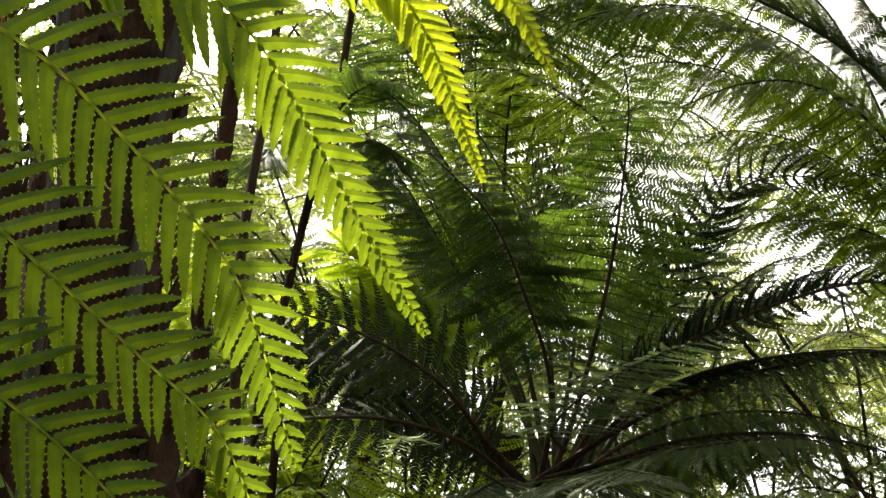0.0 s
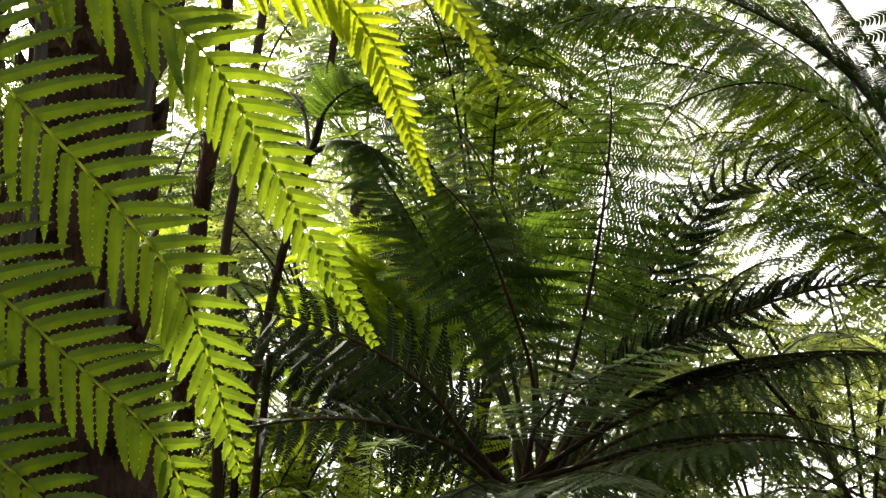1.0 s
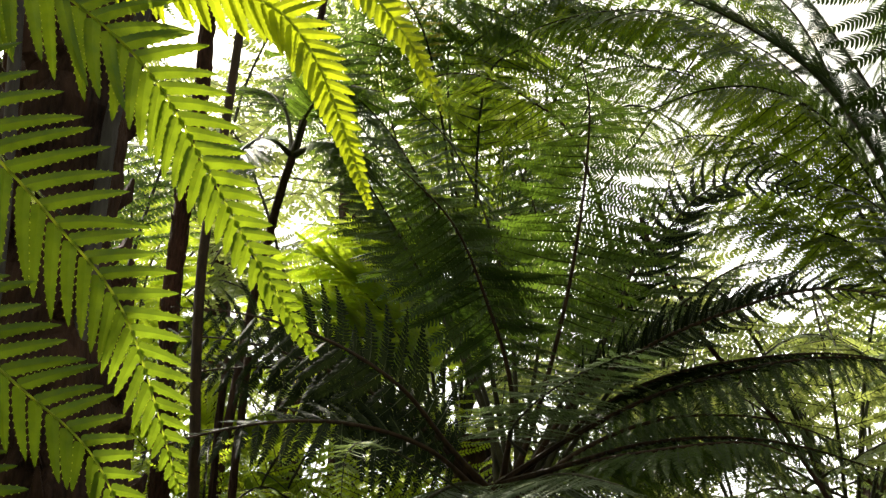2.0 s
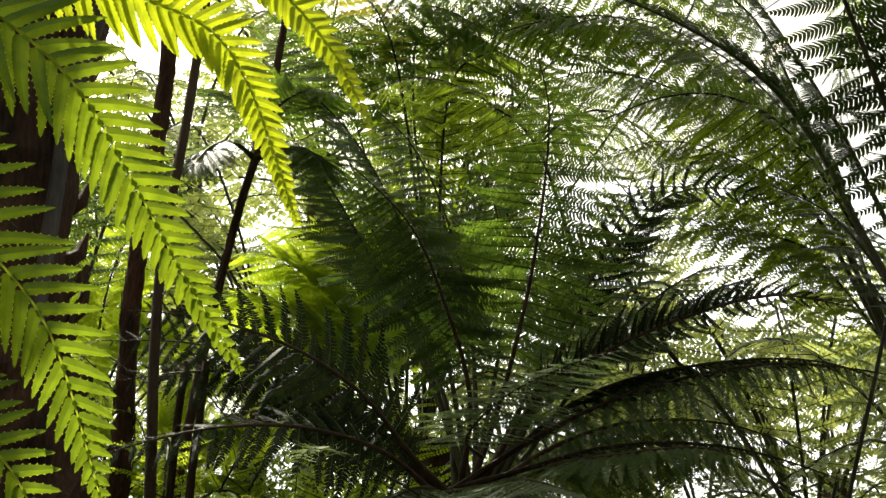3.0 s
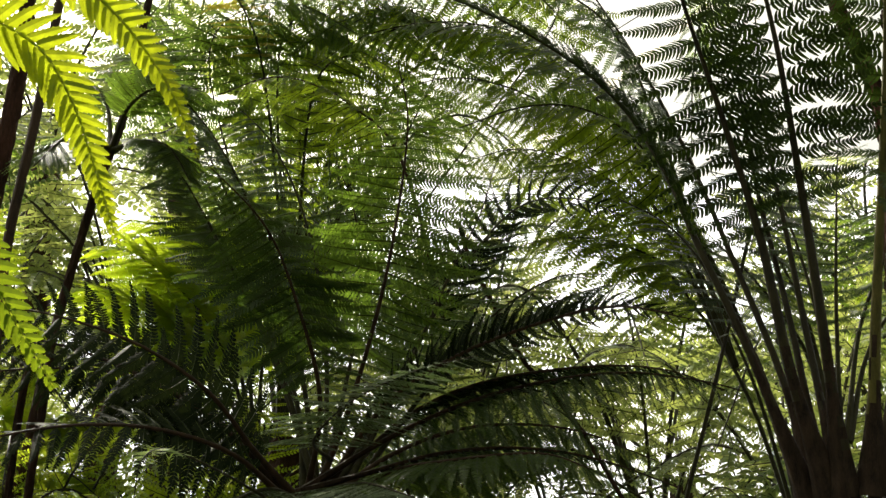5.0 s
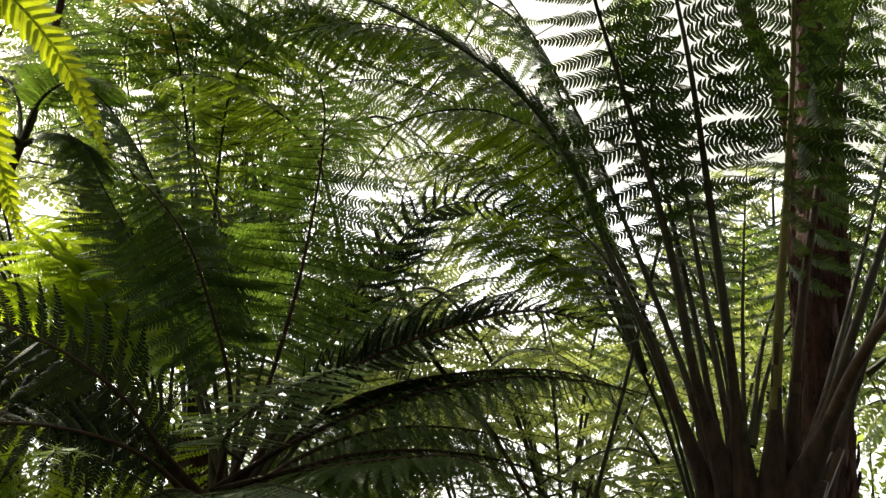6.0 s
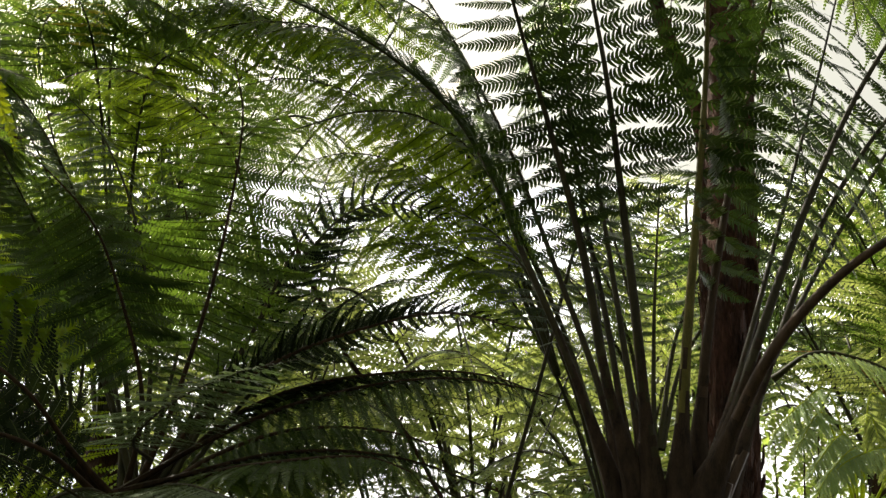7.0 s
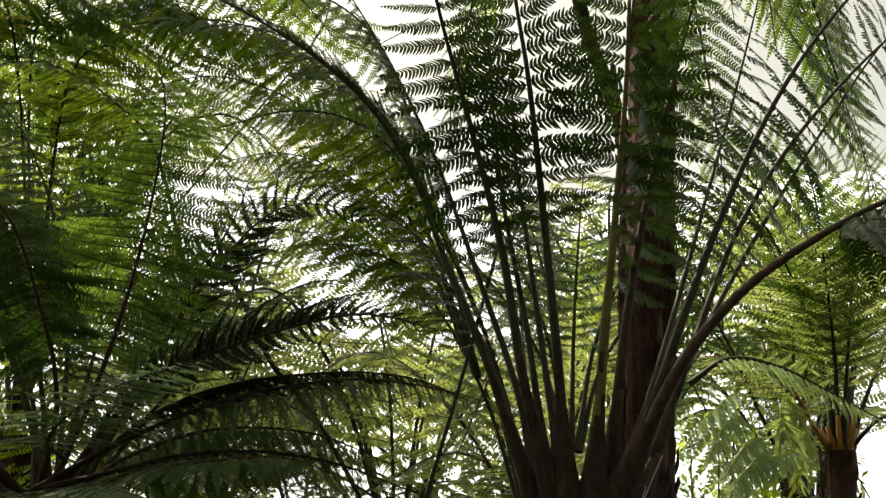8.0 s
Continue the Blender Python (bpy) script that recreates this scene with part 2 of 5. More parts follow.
def frond(fern, pinnae, points, width, stalk=0.25, pairs=27, radius=0.011, angle=68, droop=0.15, twist=0, side=None, fullness=2.2,
          rachis=None, lift=0.0, seed=1, label="", name="frond", broad=1.0, foot=0.6, curl=None, fan=16, shelf=0.35, joined=False, scaly=0.0):
    """One frond of a fern: a tapered stalk through the given points, and pairs of pinnae, each an object of its own under it, or, joined, of one mesh with it."""
    rng = random.Random(seed * 7919 + len(bpy.data.objects))
    base = fern.matrix_basis.translation
    curl = rng.randrange(6) if curl is None else curl
    steps = 60
    frames, length = frond_frames([Vector(p) - base for p in points], steps, twist, side)
    me = Mesh()
    me.tube([f[0] for f in frames], [radius * (1 + foot * max(0, 1 - 6 * i / steps) ** 1.5) * (1 - 0.85 * i / (steps - 1)) for i in range(steps)], 7)
    for j in range(int(scaly * (steps - 1)) * 7):
        if rng.random() > (j / 7 / (scaly * steps)) ** 2.5:
            me.m[j] = 3 if joined else 1
    ob = None if joined else part(name, me, fern, label, rachis or RACHIS, SCALY, smooth=True)
    for i in range(pairs):
        u = (i + 0.3) / pairs
        u = u * (1 + 0.12 * (1 - u))
        s = (stalk + (0.995 - stalk) * u) * (steps - 1)
        for hand in (-1, 1):
            w = min(steps - 1.001, max(0, s + rng.uniform(-0.15, 0.15)))
            k = int(w)
            p = frames[k][0].lerp(frames[k + 1][0], w - k)
            _, t, b, n = frames[k]
            long = width * profile(u, fullness) * rng.uniform(0.95, 1.04)
            if rng.random() < 0.025:
                long *= rng.uniform(0.3, 0.7)
            a = radians(angle - fan * u + rng.uniform(-5, 5))
            way = t * math.cos(a) + b * (hand * math.sin(a)) + n * (lift + rng.uniform(-0.11, 0.11)) + Vector((0, 0, -droop * rng.uniform(0.7, 1.3)))
            way.normalize()
            # the pinnae of upright fronds turn their upper faces to the sky
            level = shelf + rng.uniform(-0.22, 0.22)
            up = n * (1 - level) + Vector((rng.uniform(-0.25, 0.25), rng.uniform(-0.25, 0.25), level + rng.uniform(-0.15, 0.15)))
            across = up.cross(way).normalized()
            up = way.cross(across)
            turn = Matrix((way, across, up)).transposed().to_4x4()
            # the tip of the frond lies to +across on one hand and to -across on the other
            towards = 1 if across.dot(t) > 0 else -1
            row = pinnae.meshes[towards]
            pick = curl if rng.random() < 0.6 else rng.randrange(len(row))
            stand = Matrix.Translation(p) @ turn @ Matrix.Diagonal((long, long * broad, long, 1))
            if joined:
                src, n0 = pinnae.by_side[towards][pick % len(row)], len(me.v)
                me.v += [tuple(stand @ Vector(q)) for q in src.v]
                me.f += [tuple(n0 + j for j in f) for f in src.f]
                me.m += [1 + j for j in src.m]
            else:
                leaf = new("pinna", row[pick % len(row)])
                leaf.parent = ob
                leaf.matrix_basis = stand
    return ob or part(name, me, fern, label, rachis or RACHIS, *pinnae.mats, SCALY)


def joined_frond(pinnae, length, width, rise, fall, pairs=17, stalk=0.22, radius=0.009, droop=0.2, seed=1, name="frond", rachis=None, leaf=None):
    """A whole frond as one mesh, for plants far off. It leaves the origin along x, rises and then arches over."""
    rng = random.Random(seed)
    pts = [(0, 0, 0), (length * 0.28, 0, rise * 0.72), (length * 0.62, rng.uniform(-.05, .05), rise), (length, rng.uniform(-.1, .1), rise - fall)]
    frames, _ = frond_frames(pts, 40, 0, None)
    out = Mesh()
    out.tube([f[0] for f in frames], [radius * (1.3 - i / 39) for i in range(40)], 5, 1)
    for i in range(pairs):
        u = (i + 0.3) / pairs
        s = (stalk + (0.99 - stalk) * u) * 39
        for hand in (-1, 1):
            k = min(38, int(s))
            p, t, b, n = frames[k]
            p = p.lerp(frames[k + 1][0], s - k)
            long = width * profile(u, 2.2) * rng.uniform(0.88, 1.08)
            a = radians(68 - 16 * u + rng.uniform(-6, 6))
            way = (t * math.cos(a) + b * (hand * math.sin(a)) + Vector((0, 0, -droop * rng.uniform(0.6, 1.4)))).normalized()
            across = n.cross(way).normalized()
            up = way.cross(across)
            towards = 1 if across.dot(t) > 0 else -1
            m = Matrix.Translation(p) @ Matrix((way, across, up)).transposed().to_4x4() @ Matrix.Scale(long, 4)
            src = rng.choice(pinnae.by_side[towards])
            n0 = len(out.v)
            out.v += [tuple(m @ Vector(q)) for q in src.v]
            out.f += [tuple(n0 + j for j in f) for f in src.f]
            out.m += src.m
    return out.data(name, leaf, rachis or RACHIS)


def trunk_mesh(points, radii, sides=14, rough=0.16, scars=True, seed=1, column=True):
    """A tree fern's trunk: a rough column with old leaf bases standing off it."""
    random.seed(seed)
    path, length = smooth_path(points, max(8, int(12 * max(1, len(points)))))
    n = len(path)
    me = Mesh()
    rr = [radii[0] + (radii[1] - radii[0]) * i / (n - 1) for i in range(n)]
    if column:
        me.tube(path, rr, sides, 0, rough)
    if scars:
        for k in range(int(length * 60)):
            i = random.uniform(0, n - 1.01)
            p = path[int(i)].lerp(path[int(i) + 1], i % 1)
            a = random.uniform(0, 2 * math.pi)
            out = Vector((math.cos(a), math.sin(a), 0))
            r = rr[int(i)]
            foot = p + out * r * 0.85
            me.tube([foot, foot + out * r * 0.25 + Vector((0, 0, 0.03)), foot + out * r * 0.33 + Vector((0, 0, random.uniform(0.05, 0.10)))],
                    [r * 0.16, r * 0.12, r * 0.03], 4)
    return me


def stub_ring(fern, place, n, radius, height, seed, mat):
    """Old broken stalks round a crown."""
    rng = random.Random(seed)
    for k in range(n):
        a = 2 * math.pi * (k + rng.random()) / n
        o = Vector((math.cos(a), math.sin(a), 0))
        me = Mesh()
        p = Vector(place) - fern.matrix_basis.translation
        h = height * rng.uniform(0.6, 1.3)
        me.tube([p + o * radius * 0.5 - Vector((0, 0, 0.1)), p + o * radius + Vector((0, 0, h * 0.3)), p + o * (radius + h * 0.35) + Vector((0, 0, h))], [0.02, 0.016, 0.009], 6)
        part("stalk_stub", me, fern, "", mat, smooth=True)


MID = PinnaSet("mid", LEAF, 24, 0.105, fill=0.40)
LONG = PinnaSet("long", BACKLIT, 24, 0.095, (0.08, 0.22, 0.38), (0.12, 0.28), 0.38, False)
HIGH_SET = PinnaSet("high", LEAF, 19, 0.105, (0.05, 0.15), (0.06, 0.16), 0.40, False)
SHADED_SET = PinnaSet("old", SHADED, 24, 0.105, fill=0.42)
COMB = PinnaSet("comb", GREEN_SILHOUETTE, 19, 0.140, (0.06, 0.16, 0.26), (0.05, 0.14), 0.43)
LIT = PinnaSet("lit", SUNNY, 16, 0.10, (0.06, 0.16), (0.05, 0.15), 0.40, False)
NET = PinnaSet("net", SHADED, 30, 0.07, (0.1, 0.25), (0.05, 0.15), 0.38, False)
BROAD = PinnaSet("broad", SILHOUETTE, 18, 0.12, (0.05, 0.12), (0.08, 0.2), 0.46)
SOLID = PinnaSet("solid", SILHOUETTE, 18, 0.085, (0.02, 0.08), (0.2, 0.32), 0.50)
BLADE = PinnaSet("blade", BACKLIT, 24, 0.105, (0.10, 0.2), (0.25, 0.38), 0.40)
# The name seeds the variants; the tone imitates sky sheen.
SHEEN_SET = PinnaSet("dusty", SHEEN, 24, 0.10, (0.03, 0.10), (0.06, 0.16), 0.40)
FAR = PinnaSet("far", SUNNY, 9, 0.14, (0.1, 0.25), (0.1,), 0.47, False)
PALE_SET = PinnaSet("pale", PALE, 26, 0.065, (0.2, 0.4), (0.06, 0.16), 0.4)
SECOND = PinnaSet("second", LEAF, 16, 0.075, (0.08, 0.2), (0.1, 0.2), 0.40, False)
GOLD_SET = PinnaSet("gold", GOLD, 24, 0.09, (0.1, 0.3), (0.06, 0.16), 0.4)
DRY_SET = PinnaSet("dry", DRY, 22, 0.10, (0.2, 0.45), (0.06, 0.16), 0.4)


# ---- ground ----
def ground_sheet():
    me = Mesh()
    n, half = 60, 60.0
    for i in range(n + 1):
        for j in range(n + 1):
            x, y = half * (2 * i / n - 1), half * (2 * j / n - 1)
            me.v.append((x, y, 0.12 * noise.noise((x * 0.3, y * 0.3, 0)) - 0.03))
    for i in range(n):
        for j in range(n):
            a = i * (n + 1) + j
            me.f.append((a, a + n + 1, a + n + 2, a + 1))
            me.m.append(0)
    return me


tagged(new("ground", ground_sheet().data("ground", SOIL, smooth=True)), "dark bare earth under the tree ferns", "ground", kind="structure")


# ---- the bright frond close to the camera ----
def near_pinna(points, pairs, longest, normal, seed, taper=1.8, full=1.0, tip_share=0.06):
    """A pinna seen from close by: a grooved rib and pinnules with toothed edges."""
    rng = random.Random(seed)
    steps = 80
    path, length = smooth_path(points, steps)
    me = Mesh()
    n = Vector(normal).normalized()

    def ridge(rib_path, widths, up_way, mat):
        """A raised rib, roof-shaped in section."""
        c = len(me.v)
        for i, q in enumerate(rib_path):
            along = (rib_path[min(i + 1, len(rib_path) - 1)] - rib_path[max(0, i - 1)]).normalized()
            s = along.cross(up_way).normalized()
            me.v.extend([tuple(q + s * widths[i]), tuple(q + up_way * widths[i] * 0.8), tuple(q - s * widths[i])])
        for i in range(len(rib_path) - 1):
            a = c + 3 * i
            me.f.extend([(a, a + 3, a + 4, a + 1), (a + 1, a + 4, a + 5, a + 2)])
            me.m.extend([mat, mat])

    ridge([q + n * 0.0012 for q in path], [0.0020 * (1 - 0.7 * i / (steps - 1)) for i in range(steps)], n, 1)
    i = 0
    while i < pairs:
        u = (i + 0.4) / pairs
        u = 1 - (1 - u) ** 1.25
        k = min(steps - 2, int(u * (steps - 1)))
        t = (path[k + 1] - path[k]).normalized()
        p = path[k].lerp(path[k + 1], u * (steps - 1) - k)
        b = t.cross(n).normalized()
        nn = b.cross(t)
        for hand in (-1, 1):
            size = longest * (1 - u ** taper + tip_share) * rng.uniform(0.95, 1.04)
            half = length / pairs * 1.25 * (1 - u) ** 0.2 * 0.37 * full * rng.uniform(0.92, 1.05)
            half = min(half, size * 0.46)
            a = radians((72 if hand < 0 else 58) - 18 * u + rng.uniform(-4, 4))
            way = (t * math.cos(a) + b * hand * math.sin(a) + nn * rng.uniform(-0.24, 0.12)).normalized()
            across = nn.cross(way).normalized()
            up = way.cross(across)
            bend = rng.uniform(0.02, 0.26)
            curve = rng.uniform(0.02, 0.16) * (1 if across.dot(t) > 0 else -1)
            teeth = max(4, int(15 * size / longest))
            rows = teeth * 2
            n0 = len(me.v)
            foot = p + across * rng.uniform(-0.001, 0.001)
            for r in range(rows + 1):
                w = r / rows
                mid = foot + way * (size * w) + across * (curve * size * w * w) - up * (bend * size * w * w)
                wide = half * min(1.0, 0.88 + 1.2 * w) * (1 - 0.35 * w) * (1 - w ** 4.0) ** 0.7
                wide *= 1.0 if r % 2 else 0.86
                lift = up * (wide * -0.45)
                me.v += [tuple(mid + across * wide + lift), tuple(mid), tuple(mid - across * wide + lift)]
            for r in range(rows):
                c = n0 + 3 * r
                me.f += [(c, c + 3, c + 4, c + 1), (c + 1, c + 4, c + 5, c + 2)]
                me.m += [0, 0]
                # a small pale curled tooth on each margin
                if r % 2 == 0 and 1 < r < rows - 2:
                    for e, s in ((c + 3, 1), (c + 5, -1)):
                        q = Vector(me.v[e])
                        tooth = half * 0.14
                        k0 = len(me.v)
                        me.v += [tuple(q - way * tooth - across * (s * tooth * 0.5) + up * 0.0003), tuple(q + way * tooth * 0.9 - across * (s * tooth * 0.4) + up * 0.0003),
                                 tuple(q + way * tooth * 0.8 + across * (s * tooth * 0.6)), tuple(q - way * tooth * 0.3 + across * (s * tooth * 0.45))]
                        me.f.append((k0, k0 + 1, k0 + 2, k0 + 3))
                        me.m.append(2)
        i += 1
    return me


overhang = thing("overhanging_fern", (-0.75, 0.50, 0.0), "bright yellow-green backlit fern frond hanging close to the path", "fern")


def add_near(points, pairs, longest, normal, seed, leaf=BRIGHT, taper=1.8, full=1.0, label="yellow-green toothed leaflet glowing against the light"):
    base = overhang.matrix_basis.translation
    me = near_pinna([Vector(p) - base for p in points], pairs, longest, normal, seed, taper, full)
    part("pinna", me, overhang.children[0], label, leaf, RIB, MARGIN)


near_rachis = Mesh()
near_path, _ = smooth_path([Vector(p) - overhang.matrix_basis.translation for p in [(-0.75, 0.50, 0.0), (-0.66, 0.53, 0.8)] + [(-0.505, 0.620, 1.595), (-0.509, 0.660, 1.830), (-0.528, 0.700, 2.080), (-0.451, 0.780, 2.278), (-0.247, 0.880, 2.364), (-0.043, 0.930, 2.305)]], 40)
near_rachis.tube(near_path, [0.011 * (1 - 0.85 * i / 39) for i in range(40)], 8)
part("frond", near_rachis, overhang, "green stalk of the bright frond", RIB, smooth=True)
NEAR_FACE = (0.30, -0.93, 0.05)
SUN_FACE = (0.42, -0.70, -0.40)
add_near([(-0.542, 0.660, 1.839), (-0.452, 0.680, 1.788), (-0.358, 0.700, 1.719), (-0.306, 0.730, 1.665), (-0.283, 0.750, 1.607)], 22, 0.082, NEAR_FACE, 1, NEAR_SHADED, 2.2, 1.0, "green toothed leaflet with pale margins")
add_near([(-0.527, 0.670, 1.953), (-0.458, 0.690, 1.908), (-0.393, 0.710, 1.855), (-0.324, 0.750, 1.793), (-0.270, 0.790, 1.740), (-0.235, 0.820, 1.659)], 27, 0.086, NEAR_FACE, 2, NEAR_SHADED, 2.2, 1.0, "green toothed leaflet with pale margins")
add_near([(-0.529, 0.680, 2.099), (-0.422, 0.720, 2.036), (-0.372, 0.750, 1.990), (-0.322, 0.790, 1.934), (-0.274, 0.840, 1.864), (-0.235, 0.900, 1.722)], 30, 0.096, NEAR_FACE, 3, NEAR_SHADED, 2.2, 1.0, "green toothed leaflet with pale margins")
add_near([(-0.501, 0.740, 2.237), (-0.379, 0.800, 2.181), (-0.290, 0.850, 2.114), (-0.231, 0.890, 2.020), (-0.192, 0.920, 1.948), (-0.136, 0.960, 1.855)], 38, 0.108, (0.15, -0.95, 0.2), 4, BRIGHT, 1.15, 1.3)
add_near([(-0.361, 0.850, 2.264), (-0.258, 0.870, 2.217), (-0.174, 0.890, 2.182), (-0.136, 0.905, 2.134), (-0.112, 0.920, 2.076), (-0.081, 0.930, 1.991)], 40, 0.074, SUN_FACE, 5, NEAR_SUNLIT, 1.1, 1.6, "bright yellow toothed leaflet in full sunlight")
add_near([(-0.227, 0.880, 2.324), (-0.113, 0.910, 2.235), (-0.056, 0.920, 2.170), (-0.027, 0.930, 2.118), (-0.010, 0.930, 2.079)], 32, 0.044, SUN_FACE, 6, NEAR_SUNLIT, 1.3, 1.6, "bright yellow toothed leaflet in full sunlight")


# ---- fronds for crowns farther back, shared between them ----
UPRIGHT = [joined_frond(SECOND, 0.75 + 0.16 * k, 0.40, 1.55 - 0.13 * k, 0.10 + 0.10 * k, pairs=22, stalk=0.2, droop=0.12, seed=320 + k, leaf=LEAF) for k in range(6)]


UPRIGHT_LIME = [joined_frond(SECOND, 0.75 + 0.16 * k, 0.40, 1.50 - 0.14 * k, 0.12 + 0.10 * k, pairs=20, stalk=0.2, droop=0.14, seed=360 + k, leaf=LIME_SUNLIT) for k in range(4)]
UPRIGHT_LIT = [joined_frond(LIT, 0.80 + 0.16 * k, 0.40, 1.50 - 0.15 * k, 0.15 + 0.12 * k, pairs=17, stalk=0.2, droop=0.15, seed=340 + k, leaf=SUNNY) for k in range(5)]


def crown_fill(fern, height, n, size, first, last, seed, kinds=UPRIGHT):
    """n fronds from the crown of a fern, spread between two compass turns in degrees (0: along x)."""
    rng = random.Random(seed)
    for k in range(n):
        f = part("frond", rng.choice(kinds), fern)
        a = first + (last - first) * (k + rng.uniform(0.2, 0.8)) / n
        f.matrix_basis = Matrix.Translation((0, 0, height)) @ pose(0, 0, 0, rng.uniform(-6, 6), rng.uniform(-8, 10), a) @ Matrix.Scale(size * rng.uniform(0.88, 1.1), 4)


# ---- the dark tree fern in the middle ----
centre = thing("tree_fern", (-0.217, 3.950, 0), "large dark green tree fern with upright and arching fronds", "tree fern", "tree ferns")
centre_trunk = trunk_mesh([(0, 0, 0), (0.03, 0.02, 0.9), (0.0, 0.0, 1.9)], (0.17, 0.12), 16, 0.2, True, 4)
part("trunk", centre_trunk, centre, "dark fibrous trunk", BARK)


def C(points, width=0.36, **more):
    more.setdefault("angle", 82)
    more.setdefault("fan", 14)
    return frond(centre, more.pop("kind", MID), points, width, seed=len(centre.children), **more)


# upright fronds
C([(-0.211, 3.950, 1.990), (-0.090, 3.850, 2.309), (0.019, 3.750, 2.739), (0.078, 3.600, 3.173), (0.051, 3.350, 3.314)], 0.36, stalk=0.33, rachis=BROWN_RACHIS, droop=0.30, angle=88, pairs=30)
C([(-0.235, 3.950, 1.990), (-0.185, 3.750, 2.292), (-0.269, 3.650, 2.603), (-0.369, 3.550, 2.820), (-0.533, 3.350, 2.960)], 0.33, stalk=0.36, rachis=BROWN_RACHIS, droop=0.40, angle=92, pairs=30, kind=SHADED_SET)
C([(-0.248, 4.000, 1.994), (-0.304, 4.100, 2.334), (-0.454, 4.250, 2.654), (-0.607, 4.400, 2.987), (-0.791, 4.500, 3.335), (-0.894, 4.500, 3.588)], 0.34, stalk=0.42, droop=0.4, angle=90)
C([(-0.201, 4.000, 1.995), (-0.159, 4.150, 2.302), (-0.123, 4.300, 2.662), (-0.145, 4.400, 3.091), (-0.254, 4.400, 3.400)], 0.36, stalk=0.33, droop=0.35, angle=88)
C([(-0.182, 4.000, 1.995), (0.019, 4.100, 2.372), (0.249, 4.200, 2.823), (0.461, 4.200, 3.098), (0.677, 4.150, 3.135), (0.887, 4.100, 3.041)], 0.20, stalk=0.42, droop=0.0, pairs=26, kind=SOLID, side=(0.0, 0.4, 0.9), angle=80)
C([(-0.182, 4.000, 1.995), (-0.044, 4.300, 2.367), (0.155, 4.600, 2.821), (0.375, 4.800, 3.159), (0.595, 4.900, 3.261), (0.798, 4.900, 3.181)], 0.36, stalk=0.33, droop=0.2)
C([(-0.196, 3.950, 1.996), (-0.368, 4.000, 2.463), (-0.556, 4.050, 2.801), (-0.756, 4.100, 3.140), (-0.935, 4.100, 3.377)], 0.32, stalk=0.45, droop=0.4, angle=90, kind=SHADED_SET)
C([(-0.182, 4.000, 2.000), (-0.224, 4.200, 2.588), (-0.335, 4.350, 3.068), (-0.501, 4.450, 3.435), (-0.697, 4.500, 3.653)], 0.36, stalk=0.33, droop=0.35, angle=88, kind=SHADED_SET)
C([(-0.125, 4.000, 2.001), (0.092, 4.100, 2.489), (0.229, 4.200, 2.851), (0.334, 4.250, 3.089), (0.400, 4.300, 3.337)], 0.34, stalk=0.33, droop=0.15, side=(0.8, -0.4, -0.4))
C([(-0.105, 4.000, 2.002), (0.132, 4.200, 2.384), (0.361, 4.400, 2.705), (0.631, 4.500, 2.914), (0.867, 4.600, 2.967)], 0.34, stalk=0.33, droop=0.2)
C([(-0.201, 4.000, 2.000), (-0.307, 4.050, 2.514), (-0.482, 4.100, 2.988), (-0.707, 4.150, 3.387), (-0.969, 4.150, 3.645)], 0.38, stalk=0.42, droop=0.35, angle=88, kind=SHADED_SET)
C([(-0.201, 4.000, 2.000), (-0.393, 4.100, 2.481), (-0.640, 4.300, 2.935), (-0.859, 4.400, 3.244), (-1.100, 4.400, 3.386)], 0.32, stalk=0.52, droop=0.35, angle=88, kind=SHADED_SET)
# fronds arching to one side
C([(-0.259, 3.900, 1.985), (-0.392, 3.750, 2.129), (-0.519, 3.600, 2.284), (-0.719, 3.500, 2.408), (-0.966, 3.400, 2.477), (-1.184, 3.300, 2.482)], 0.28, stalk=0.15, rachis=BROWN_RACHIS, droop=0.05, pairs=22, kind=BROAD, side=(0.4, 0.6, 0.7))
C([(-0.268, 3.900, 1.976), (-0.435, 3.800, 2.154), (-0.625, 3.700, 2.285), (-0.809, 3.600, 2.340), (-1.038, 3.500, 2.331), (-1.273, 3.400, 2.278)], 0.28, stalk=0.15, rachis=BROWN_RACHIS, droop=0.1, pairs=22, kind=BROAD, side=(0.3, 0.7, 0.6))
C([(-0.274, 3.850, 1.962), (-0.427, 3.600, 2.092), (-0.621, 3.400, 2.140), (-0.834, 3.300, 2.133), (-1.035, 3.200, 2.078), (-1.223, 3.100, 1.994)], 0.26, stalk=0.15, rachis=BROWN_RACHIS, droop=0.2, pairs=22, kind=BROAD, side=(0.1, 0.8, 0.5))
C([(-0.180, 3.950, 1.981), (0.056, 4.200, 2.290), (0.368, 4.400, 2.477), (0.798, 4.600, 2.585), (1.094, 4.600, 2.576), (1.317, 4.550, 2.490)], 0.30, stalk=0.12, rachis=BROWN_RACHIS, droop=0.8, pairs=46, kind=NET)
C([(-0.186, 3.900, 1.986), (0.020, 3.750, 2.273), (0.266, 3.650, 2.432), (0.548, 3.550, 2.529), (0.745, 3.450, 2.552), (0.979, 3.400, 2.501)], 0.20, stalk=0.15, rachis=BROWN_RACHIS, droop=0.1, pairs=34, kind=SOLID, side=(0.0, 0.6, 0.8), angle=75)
C([(-0.168, 3.900, 1.959), (0.034, 3.700, 2.054), (0.262, 3.500, 2.081), (0.505, 3.400, 2.093), (0.637, 3.300, 2.042)], 0.28, stalk=0.12, rachis=BROWN_RACHIS, droop=0.35, pairs=32)
